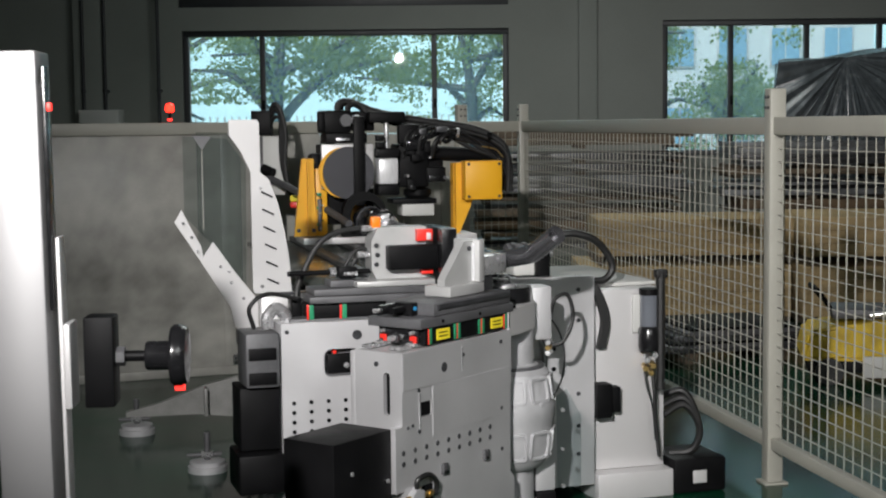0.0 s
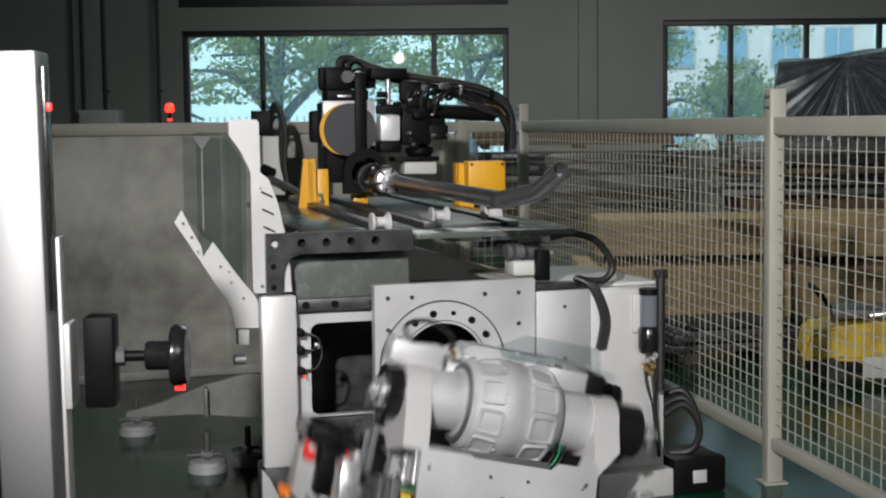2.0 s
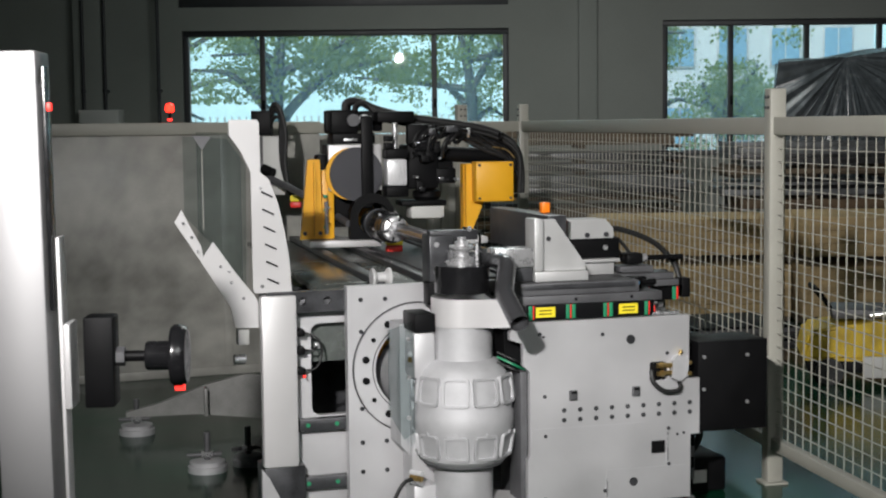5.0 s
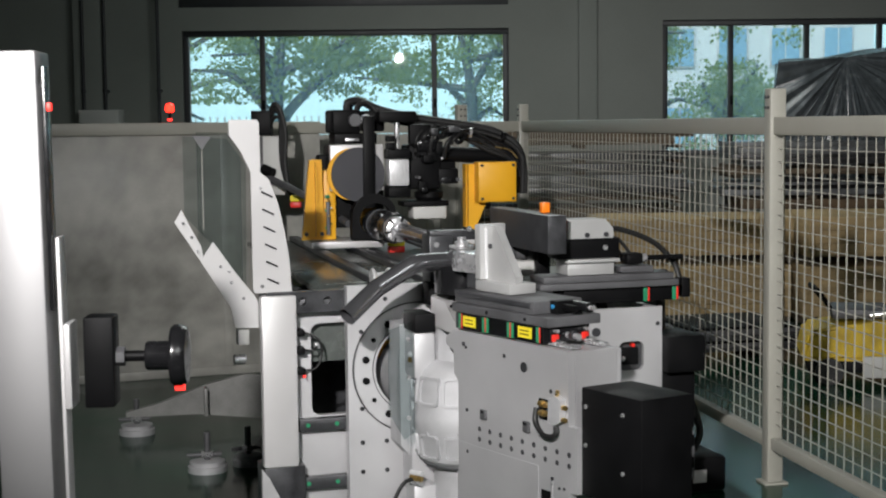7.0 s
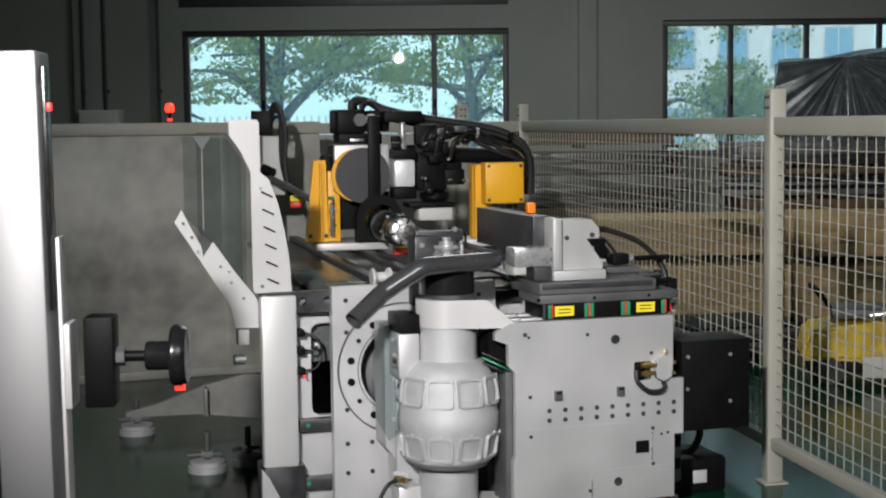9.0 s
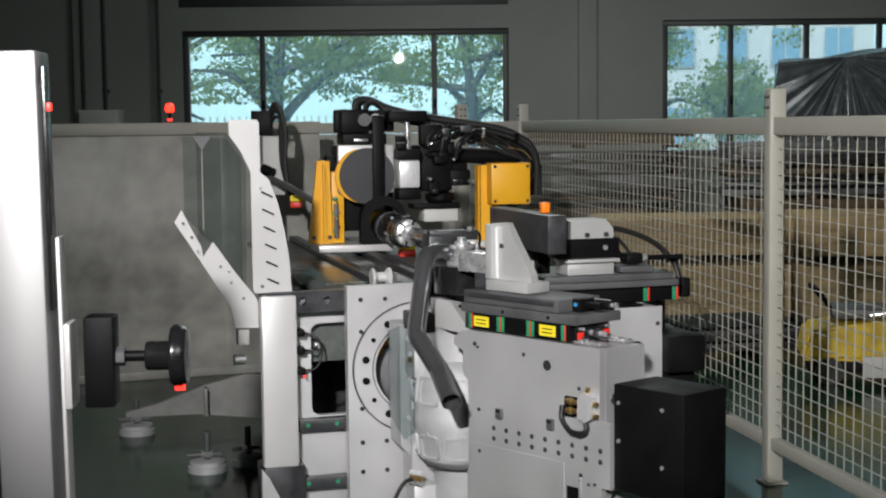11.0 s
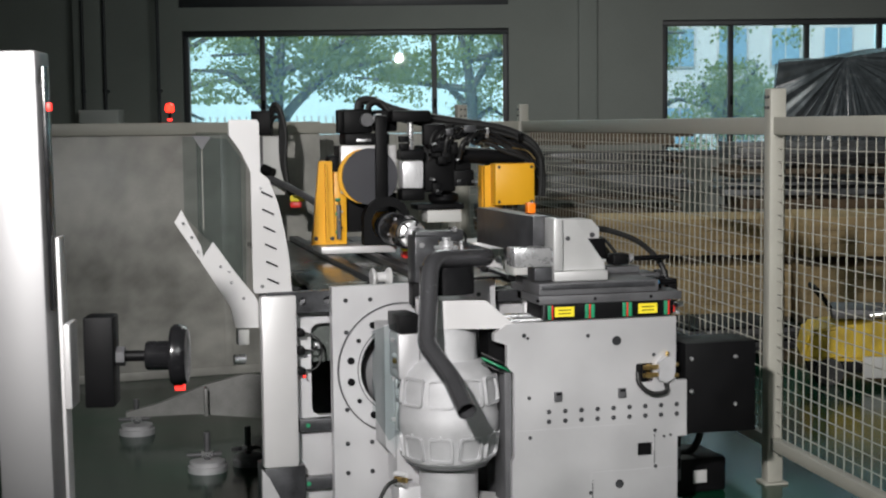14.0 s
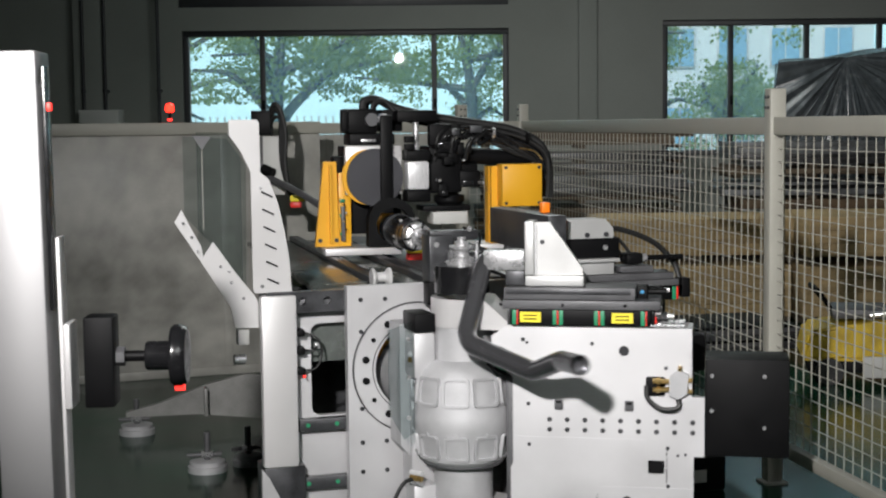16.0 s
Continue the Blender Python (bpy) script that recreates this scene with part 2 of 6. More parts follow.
def hall():
    bm = bmesh.new()
    box(bm, -9, 9, -7, 19.33, -0.2, 0)
    structure("floor", bm, M_FLOOR, "glossy dark green epoxy factory floor", "floor")
    wall_with_windows()
    for nm, d in (("wall_west", (-9.25, -9, -7, 19.58, 0, 6)), ("wall_east", (9, 9.25, -7, 19.58, 0, 6)), ("wall_south", (-9, 9, -7.25, -7, 0, 6))):
        bm = bmesh.new()
        box(bm, *d)
        structure(nm, bm, M_WALL, "plain grey plastered factory wall", "wall")
    bm = bmesh.new()
    box(bm, -9.25, 9.25, -7.25, 19.58, 6, 6.2)
    structure("ceiling", bm, M_CEIL, "grey sheet metal factory ceiling", "ceiling")
    window("window_1", -3.36, 0.88, 1.3, 2.98, (-2.33, -0.09))
    window("window_2", 2.88, 7.4, 1.3, 3.06, (3.78, 4.77, 5.72, 6.6))
    window("window_3", -3.4, 0.88, 3.28, 4.8, (-2.3, -0.1), 0.14)
    window("window_4", 2.88, 7.4, 3.34, 4.8, (3.8, 4.8, 5.7, 6.6), 0.14)
    # wall ribs, conduits and a switch box on the rear wall
    for x0, x1, d in ((1.78, 2.02, 0.1), (-4.75, -4.35, 0.12)):
        bm = bmesh.new()
        box(bm, x0, x1, 19.33 - d, 19.328, 0, 6, 0.01)
        structure("pilaster", bm, M_WALL, "shallow grey plastered wall pier", "pier")
    for x in (-4.62, -4.34, -3.65):
        c = thing("conduit", "thin dark electrical conduit on the wall", "conduit", pose(x, 19.19, 0))
        rodpart("pipe", (0, 0, 1.6), (0, 0, 5.9), 0.022, M_FRAME, c)
        for z in (2.2, 3.4, 4.8):
            boxpart("clip", (-0.03, 0.03, -0.01, 0.14, z, z + 0.03), M_FRAME, c, 0.003)
    s = thing("switch_cabinet", "grey metal electrical box on the wall", "electrical box", pose(-4.4, 19.13, 1.35))
    boxpart("body", (-0.26, 0.26, -0.12, 0.2, 0, 0.62), M_LGREY, s, 0.012)
    boxpart("door", (-0.24, 0.24, -0.135, -0.12, 0.02, 0.6), M_LGREY, s, 0.004)
    boxpart("latch", (0.17, 0.2, -0.15, -0.135, 0.27, 0.35), M_BLACK, s, 0.003)


def outdoors():
    bm = bmesh.new()
    box(bm, -60, 60, 19.58, 120, -0.4, -0.2)
    structure("ground", bm, mat("yard_ground", (0.14, 0.17, 0.12), 0.9, var=0.3, scale=1), "pale yard ground outside the windows", "ground")
    bm = bmesh.new()
    box(bm, -60, 60, 96, 96.2, -0.3, 50)
    structure("backdrop", bm, mat("pale_sky", (0.54, 0.72, 0.78), 1.0, var=0.12, scale=0.12, emit=0.82), "pale blue-white daylight sky beyond the yard", "sky")


# ---- rooms and fences ----
def fence_panel(f, length, posts, pitch=0.063):
    """One run of mesh fence along x, standing on z = 0."""
    boxpart("top_rail", (0, length, -0.025, 0.025, 1.68, 1.765), M_FENCE, f, 0.006)
    boxpart("bottom_rail", (0, length, -0.025, 0.025, 0.17, 0.23), M_FENCE, f, 0.006)
    bm = bmesh.new()
    n = int(length / pitch)
    for i in range(1, n):
        x = length * i / n
        box(bm, x - 0.002, x + 0.002, -0.005, 0.0, 0.23, 1.68)
    for k in range(1, 23):
        z = 0.23 + 1.45 * k / 23
        box(bm, 0, length, 0.0, 0.005, z - 0.002, z + 0.002)
    part("wire_mesh", bm, M_FENCE, f, "welded square wire mesh", kind="stuff")
    for x in posts:
        p = boxpart("post", (x - 0.04, x + 0.04, -0.04, 0.04, 0.012, 1.9), M_FENCE, f, 0.008)
        boxpart("base_plate", (x - 0.06, x + 0.06, -0.06, 0.06, 0, 0.012), M_FENCE, p, 0.003)
        for z in (1.81, 1.86):
            for s in (-1, 1):
                rodpart("bolt", (x + s * 0.018, -0.047, z), (x + s * 0.018, -0.038, z), 0.008, M_DARK, p, seg=8)


def fences():
    f = thing("fence", "cream-painted steel safety fence with square wire mesh", "fence", pose(0.664, 12.125, 0, 0, 0, -79.77), "safety fence")
    fence_panel(f, 9.53, (0.0, 5.173, 9.39), 0.085)
    f = thing("fence", "cream-painted steel safety fence behind the machine", "fence", pose(-1.9, 11.05, 0, 0, 0, 22.9), "safety fence")
    fence_panel(f, 2.75, (2.23,))
    boxpart("sheet", (0.02, 2.30, 0.006, 0.014, 0.24, 1.675), M_PANEL, f, 0.001, "cream solid infill sheet")
    for x in (2.05, 2.18):
        boxpart("stile", (x, x + 0.05, -0.02, 0.005, 0.24, 1.675), M_FENCE, f, 0.004)
    w = thing("screen_panel", "cream solid sheet safety screen beside the machine", "safety screen", pose(-3.0, 9.78, 0, 0, 0, 20.25))
    boxpart("sheet", (0, 2.27, 0, 0.012, 0.06, 1.69), M_PANEL, w, 0.002)
    boxpart("top_rail", (0, 2.27, -0.03, 0.03, 1.69, 1.775), M_FENCE, w, 0.006)
    boxpart("bottom_rail", (0, 2.27, -0.004, 0.016, 0, 0.06), M_PANEL, w, 0.006)
    boxpart("stile", (1.55, 1.61, -0.012, -0.001, 0.06, 1.69), M_PANEL, w, 0.004)


hall()
outdoors()
fences()


# ---- the tube bender: fixed base ----
def machine_base():
    b = thing("machine_base", "white and grey steel base of a tube bending machine", "machine base", MACH)
    # rear carcass with a recess at the front
    bm = bmesh.new()
    holed(bm, [(-0.66, -0.18), (0.72, -0.18), (0.72, 0.72), (-0.66, 0.72)], [rrect(-0.57, 0.4, 0.22, 0.63, 0.04)], 0.2, 0.24)
    part("front_wall", bm, M_GREY, b)
    boxpart("back_wall", (-0.66, 0.72, 0.9, 0.94, -0.2, 0.72), M_DARK, b)
    # dark grey carries the shade on this side; the right wall stays light
    boxpart("side_wall", (-0.66, -0.62, 0.245, 0.9, -0.2, 0.72), M_SLIDE, b, label="side sheet painted dark for its shade")
    boxpart("side_wall", (0.68, 0.72, 0.245, 3.4, -0.2, 0.72), M_GREY, b)
    boxpart("corner_cover", (-0.805, -0.65, 0.1, 0.16, 0.02, 0.77), M_WHITE, b, 0.012, "white folded sheet cover")
    boxpart("foot_block", (-0.80, -0.62, 0.12, 0.3, -0.25, 0.02), M_DARK, b, 0.006)
    for z in (0.69, 0.16, -0.1):
        boxpart("guide_rail", (-0.648, 0.70, 0.15, 0.198, z, z + 0.055), M_DARK, b, 0.004, "dark oiled linear guide rail")
        for x in (-0.6, -0.47, -0.3):
            rodpart("plug", (x, 0.148, z + 0.028), (x, 0.151, z + 0.028), 0.017 if z > 0.5 else 0.010, M_BLACK if z > 0.5 else M_GREEN, b, seg=14)
    # sensors in the recess
    for x, z, m in ((-0.63, 0.60, M_BLACK), (-0.63, 0.52, M_BLACK), (-0.63, 0.43, M_BLACK)):
        boxpart("sensor", (x - 0.012, x + 0.02, 0.13, 0.2, z - 0.015, z + 0.015), m, b, 0.004)
    boxpart("sensor_light", (-0.621, -0.611, 0.124, 0.131, 0.405, 0.415), M_REDDOT, b, 0.001, "tiny glowing red sensor light")
    hosepart("sensor_cable", [(-0.61, 0.17, 0.6), (-0.55, 0.15, 0.57), (-0.53, 0.16, 0.5), (-0.56, 0.15, 0.44), (-0.62, 0.17, 0.43)], 0.005, M_RUBBER, b)
    hosepart("sensor_cable", [(-0.61, 0.17, 0.52), (-0.57, 0.15, 0.52), (-0.55, 0.17, 0.53)], 0.005, M_RUBBER, b)
    boxpart("recess_fitting", (-0.555, -0.53, 0.18, 0.21, 0.52, 0.545), M_STEEL, b, 0.004)
    # right-hand front sheet
    bm = bmesh.new()
    box(bm, 0.405, 0.73, 0.12, 0.16, 0.1, 0.735, 0.004)
    part("cover_sheet", bm, M_GREY, b)
    for x, z in ((0.44, 0.7), (0.6, 0.66), (0.44, 0.45), (0.6, 0.42)):
        rodpart("screw", (x, 0.112, z), (x, 0.122, z), 0.008, M_DARK, b, seg=8)
    return b


def hydraulic_cabinet():
    c = thing("hydraulic_cabinet", "white steel side cabinet with hoses and lubricator", "cabinet", MACH @ pose(-0.04, 0, 0))
    bm = bmesh.new()
    box(bm, 0.735, 1.15, 0.13, 1.1, -0.12, 0.725, 0.01)
    part("body", bm, M_WHITE, c)
    boxpart("plinth", (0.78, 1.16, 0.05, 1.1, -0.25, -0.122), M_WHITE, c, 0.006)
    boxpart("top_plate", (0.5, 1.16, 0.25, 1.1, 0.727, 0.745), M_LGREY, c, 0.004)
    boxpart("recess", (0.98, 1.14, 0.115, 0.1285, 0.52, 0.70), M_LGREY, c, 0.004)
    boxpart("terminal_box", (0.77, 0.85, 0.05, 0.128, 0.14, 0.30), M_BLACK, c, 0.006)
    boxpart("terminal_box", (0.852, 0.90, 0.07, 0.128, 0.16, 0.28), M_BLACK, c, 0.006)
    # lubricator bowl and brass valve
    bm = bmesh.new()
    lathe(bm, [(0.045, 0.0), (0.05, 0.02), (0.05, 0.1), (0.04, 0.115)], 20, pose(1.045, 0.08, 0.44))
    part("lubricator_bowl", bm, M_PLASTIC, c)
    rodpart("lubricator_glass", (1.045, 0.08, 0.555), (1.045, 0.08, 0.70), 0.042, mat("smoked_bowl", (0.13, 0.14, 0.16), 0.15, var=0.1), c)
    rodpart("lubricator_head", (1.045, 0.08, 0.702), (1.045, 0.08, 0.73), 0.046, M_BLACK, c)
    for k, (x, z) in enumerate(((1.02, 0.40), (1.05, 0.37), (1.08, 0.42), (1.01, 0.36), (1.06, 0.42), (1.04, 0.34))):
        rodpart("fitting", (x, 0.04, z), (x + 0.02, 0.1, z + 0.01), 0.013, M_BRASS if k % 2 else M_STEEL, c, seg=10)
    hosepart("thin_line", [(1.01, 0.06, 0.38), (1.02, 0.05, 0.28), (1.05, 0.05, 0.18), (1.07, 0.06, 0.02)], 0.004, M_RUBBER, c)
    hosepart("thin_line", [(1.05, 0.06, 0.36), (1.06, 0.05, 0.25), (1.07, 0.06, 0.12), (1.09, 0.06, -0.06)], 0.009, M_RUBBER, c)
    # black lever on the corner
    bm = bmesh.new()
    hose(bm, [(1.09, 0.05, 0.26), (1.09, 0.05, 0.4), (1.09, 0.05, 0.62), (1.09, 0.05, 0.80)], 0.022)
    box(bm, 1.06, 1.12, 0.03, 0.07, 0.78, 0.82, 0.008)
    part("lever", bm, M_RUBBER, c)
    # motor and its hoses at the side
    bm = bmesh.new()
    box(bm, 1.165, 1.44, 0.05, 0.35, -0.25, -0.08, 0.02)
    part("pump_motor", bm, M_BLACK, c)
    boxpart("rating_plate", (1.26, 1.33, 0.045, 0.0495, -0.2, -0.14), M_WHITE, c, 0.001)
    for k in range(3):
        bm = bmesh.new()
        hose(bm, [(1.17, 0.2, 0.1 + 0.05 * k), (1.26, 0.14, 0.16 + 0.03 * k), (1.33, 0.12, 0.05), (1.3, 0.14, -0.06), (1.2, 0.18, -0.08)], 0.017)
        part("hydraulic_hose", bm, M_RUBBER, c)
    hosepart("arched_hose", [(0.60, 0.2, 0.97), (0.70, 0.18, 0.99), (0.82, 0.17, 0.95), (0.9, 0.17, 0.84), (0.86, 0.17, 0.77), (0.74, 0.18, 0.77), (0.72, 0.16, 0.74)], 0.017, M_RUBBER, c)
    for k in range(3):
        hosepart("drop_hose", [(0.70 + 0.012 * k, 0.15, 0.79), (0.77 + 0.012 * k, 0.11, 0.74), (0.82 + 0.012 * k, 0.1, 0.6), (0.80 + 0.012 * k, 0.1, 0.46)], 0.013, M_RUBBER, c)
    for z in (0.97, 0.90):
        rodpart("hose_end", (0.565, 0.2, z), (0.61, 0.2, z), 0.016, M_STEEL, c)
    boxpart("valve_block", (0.42, 0.55, 0.19, 0.32, 0.80, 0.87), M_LGREY, c, 0.012)
    rodpart("valve_barrel", (0.40, 0.24, 0.91), (0.56, 0.24, 0.91), 0.036, M_SLIDE, c)
    for x in (0.42, 0.48, 0.54):
        rodpart("barrel_ring", (x, 0.24, 0.91), (x + 0.016, 0.24, 0.91), 0.043, M_DARK, c)
    boxpart("valve_block", (0.52, 0.58, 0.14, 0.2, 0.78, 0.92), M_BLACK, c, 0.006)
    boxpart("guide_strip", (0.44, 0.70, 0.12, 0.2, 0.74, 0.77), M_DARK, c, 0.003)


def side_guard():
    g = thing("side_guard", "white sheet-steel guard with clear window and chute", "machine guard", MACH)
    bm = bmesh.new()
    prism(bm, [(-0.92, 1.525), (-0.80, 1.525), (-0.79, 1.51), (-0.788, 1.30), (-0.752, 1.27), (-0.715, 1.17), (-0.688, 1.05), (-0.668, 0.92), (-0.66, 0.78), (-0.82, 0.78), (-0.83, 0.80), (-0.83, 1.30), (-0.87, 1.39), (-0.92, 1.46)], 0.15, 0.162)
    part("end_plate", bm, M_WHITE, g)
    for k in range(6):
        z = 0.83 + 0.075 * k
        bm = bmesh.new()
        box(bm, -0.028, 0.028, -0.002, 0.002, -0.004, 0.004, 0, pose(-0.742 - 0.004 * k, 0.147, z, 0, 26, 0))
        part("slot", bm, M_BLACK, g)
    for z in (0.81, 1.235):
        rodpart("screw", (-0.79, 0.143, z), (-0.79, 0.152, z), 0.008, M_STEEL, g, seg=10)
    bm = bmesh.new()
    box(bm, -0.88, -0.868, 0.17, 1.4, 0.83, 1.47)
    part("window", bm, M_ACRYL, g, "clear acrylic sheet")
    bm = bmesh.new()
    prism(bm, [(-1.156, 1.095), (-1.124, 1.147), (-1.09, 1.075), (-1.045, 0.99), (-1.03, 0.90), (-1.05, 0.928)], 0.17, 0.18)
    prism(bm, [(-1.05, 0.927), (-0.995, 1.008), (-0.90, 0.87), (-0.82, 0.768), (-0.806, 0.74), (-0.806, 0.629), (-0.907, 0.634), (-0.924, 0.72)], 0.165, 0.175)
    part("chute", bm, M_WHITE, g)
    bm = bmesh.new()
    prism(bm, [(-1.11, 1.457), (-0.925, 1.447), (-0.842, 1.333), (-0.851, 0.815), (-1.0, 1.0), (-1.11, 1.12)], 0.19, 0.194)
    part("clear_sheet", bm, M_ACRYL, g)
    bm = bmesh.new()
    prism(bm, [(-1.07, 1.46), (-0.99, 1.455), (-1.03, 1.40)], 0.186, 0.189)
    part("corner_tab", bm, M_SLIDE, g)
    rodpart("sheet_seam", (-1.03, 0.188, 1.40), (-1.03, 0.188, 1.06), 0.0025, M_PANEL, g, seg=8)
    for x, z in ((-1.12, 1.09), (-1.085, 1.03), (-1.06, 0.97), (-0.965, 0.90), (-0.92, 0.83), (-0.87, 0.76), (-0.93, 0.88)):
        rodpart("screw", (x, 0.158, z), (x, 0.172, z), 0.007, M_STEEL, g, seg=10)
    boxpart("drain", (-0.89, -0.84, 0.2, 0.26, 0.55, 0.62), M_LGREY, g, 0.006)
    rodpart("drain_fitting", (-0.91, 0.2, 0.49), (-0.86, 0.2, 0.49), 0.022, M_STEEL, g)


# ---- moving parts of the bender ----
def lift_bed():
    """The bed that rises; origin at the lowered height."""
    b = thing("lift_bed", "dark oiled steel bed frame with rollers", "machine bed", MACH)
    bm = bmesh.new()
    holed(bm, [(-0.775, 0.69), (-0.12, 0.69), (-0.12, 0.782), (-0.775, 0.782)], [circle(x, 0.738, 0.019, 16) for x in (-0.74, -0.62, -0.51, -0.40, -0.29)], 0.12, 0.17)
    part("front_bar", bm, M_DARK, b)
    boxpart("backing", (-0.77, -0.13, 0.171, 0.176, 0.695, 0.777), M_BLACK, b, 0)
    bm = bmesh.new()
    prism(bm, [(-0.775, 0.40), (-0.70, 0.40), (-0.70, 0.60), (-0.69, 0.64), (-0.665, 0.675), (-0.63, 0.688), (-0.775, 0.688)], 0.125, 0.17)
    part("upright", bm, M_DARK, b)
    for z in (0.64, 0.55):
        rodpart("hole", (-0.745, 0.118, z), (-0.745, 0.128, z), 0.013, M_BLACK, b, seg=14)
    # panel added below the bar in place of the lit bed behind it
    boxpart("inner_panel", (-0.69, -0.1, 0.262, 0.27, 0.45, 0.689), M_BEDTOP, b, 0.002, "grey-green sheet standing in for the lit bed inside")
    boxpart("inner_block", (-0.25, -0.15, 0.25, 0.261, 0.45, 0.53), M_YELLOW, b, 0.003)
    long = [boxpart("table", (-0.52, 0.66, 0.2, 3.2, 0.73, 0.76), M_BEDTOP, b, 0.004)]
    for x in (-0.22, 0.02, 0.42):
        long.append(boxpart("rail", (x - 0.03, x + 0.03, 0.4, 3.2, 0.762, 0.79), M_DARK, b, 0.004))
    long.append(boxpart("cover_strip", (0.1, 0.4, 0.5, 3.2, 0.762, 0.775), M_SLIDE, b, 0.002))
    for ob in long:
        ob.matrix_local = pose(0, 0, 0, 0, 0, -3.8)
    for x in (-0.21, 0.18, 0.45):
        bm = bmesh.new()
        lathe(bm, [(0.042, -0.045), (0.042, -0.033), (0.022, -0.018), (0.022, 0.018), (0.042, 0.033), (0.042, 0.045)], 20, pose(x + 0.02, 0.41 if x < 0 else 0.75, 0.80, 0, 90, 0))
        part("roller", bm, M_WHITE, b, "white grooved nylon roller")
    return b


def slide_plate():
    """The cross slide that carries the head; origin at the roll axis."""
    s = thing("cross_slide", "light grey slide plate with bolted round flange", "machine slide", MACH)
    bm = bmesh.new()
    holed(bm, [(-0.31, -0.6), (0.44, -0.6), (0.44, 0.37), (-0.31, 0.37)], [circle(0, 0, 0.2, 40)], 0.08, 0.13)
    part("plate", bm, M_GREY, s)
    bm = bmesh.new()
    holed(bm, circle(0, 0, 0.285, 48), [circle(0, 0, 0.19, 40)], 0.068, 0.079)
    part("flange", bm, M_GREY, s)
    for r in (0.288, 0.2):
        bm = bmesh.new()
        holed(bm, circle(0, 0, r + 0.004, 48), [circle(0, 0, r, 48)], 0.066, 0.0785)
        part("groove", bm, M_DARK, s)
    for k in range(16):
        a = 2 * math.pi * (k + 0.5) / 16
        x, z = 0.238 * math.cos(a), 0.238 * math.sin(a)
        rodpart("bolt", (x, 0.058, z), (x, 0.069, z), 0.016 if k % 3 else 0.010, M_BLACK, s, seg=12)
    for x in (-0.25, -0.14, 0.2, 0.36):
        for z in (0.31, 0.17, -0.32, -0.17, -0.45):
            if x * x + z * z > 0.09:
                rodpart("screw", (x, 0.074, z), (x, 0.081, z), 0.010, M_DARK, s, seg=10)
    return s


def bend_head():
    """Gearbox, bracket and pressure-die carrier; origin on the gearbox axis at its middle."""
    h = thing("bending_unit", "light grey cast gearbox unit of the tube bender", "bending unit", MACH)
    bm = bmesh.new()
    lathe(bm, [(0.122, -0.345), (0.124, -0.34), (0.124, -0.185), (0.165, -0.175), (0.19, -0.15), (0.208, -0.04), (0.214, -0.025), (0.214, 0.038), (0.208, 0.05), (0.205, 0.15), (0.185, 0.22), (0.15, 0.255), (0.126, 0.265), (0.124, 0.28), (0.124, 0.41)], 48)
    g = part("gearbox", bm, M_CAST, h, "grey cast ribbed gearbox")
    bm = bmesh.new()
    lathe(bm, [(0.167, -0.18), (0.170, -0.176), (0.170, -0.156), (0.163, -0.152)], 48)
    part("seal_ring", bm, M_SLIDE, g)
    for row, (za, ra, zb, rb) in enumerate(((0.085, 0.2065, 0.205, 0.191), (-0.035, 0.2065, -0.14, 0.191))):
        for k in range(10):
            a = 2 * math.pi * (k + 0.5) / 10 + 0.164
            bm = bmesh.new()
            w = 0.056 if row == 0 else 0.052
            lean = math.degrees(math.atan2(ra - rb, abs(zb - za))) * (1 if row == 0 else -1)
            hgt = abs(zb - za) / 2
            m = pose(0, 0, 0, 0, 0, math.degrees(a)) @ pose((ra + rb) / 2, 0, (za + zb) / 2, 0, -lean, 0)
            # a raised rim round a shallow pocket
            holed(bm, rrect(-w, w, -hgt, hgt, 0.016, 4), [rrect(-w + 0.009, w - 0.009, -hgt + 0.011, hgt - 0.011, 0.012, 4)], -0.009, 0.02)
            bmesh.ops.transform(bm, matrix=m @ pose(0, 0, 0, 0, 0, 90), verts=bm.verts[:])
            part("rib", bm, M_CAST, g)
            if row:
                nub = pose(0, 0, 0, 0, 0, math.degrees(a)) @ Vector((0.2075, 0, za + 0.004))
                rodpart("nub", nub * 1.0, nub + Vector((math.cos(a), math.sin(a), 0)) * 0.012, 0.008, M_CAST, g, seg=10)
    # bracket to the cross slide
    bm = bmesh.new()
    box(bm, -0.22, -0.13, -0.03, 0.12, 0.19, 0.38, 0.008)
    box(bm, -0.20, 0.13, 0.10, 0.24, -0.33, 0.36, 0.012)
    box(bm, -0.22, -0.12, 0.0, 0.12, -0.5, -0.27, 0.01)
    part("bracket", bm, M_GREY, h)
    bm = bmesh.new()
    prism(bm, [(-0.24, 0.40), (-0.15, 0.40), (-0.15, -0.15), (-0.19, -0.18), (-0.24, -0.12)], 0.12, 0.28)
    part("side_plate", bm, M_CAST, h)
    boxpart("top_block", (-0.22, -0.13, -0.04, 0.14, 0.382, 0.46), M_BLACK, h, 0.006)
    rodpart("spindle", (-0.06, 0.2, 0.13), (-0.06, 0.62, 0.13), 0.175, M_CAST, h, seg=40)
    for z in (0.24, -0.26):
        for k in range(3):
            rodpart("fitting", (-0.225, 0.03, z + 0.022 * k), (-0.19, -0.02, z + 0.022 * k), 0.011, (M_STEEL, M_BRASS, M_ALU)[k], h, "", 10)
    bm = bmesh.new()
    prism(bm, [(-0.335, 0.40), (-0.23, 0.43), (-0.222, -0.03), (-0.27, -0.06), (-0.335, 0.06)], -0.04, -0.032)
    part("clear_guard", bm, M_ACRYL, h, "clear plastic splash guard")
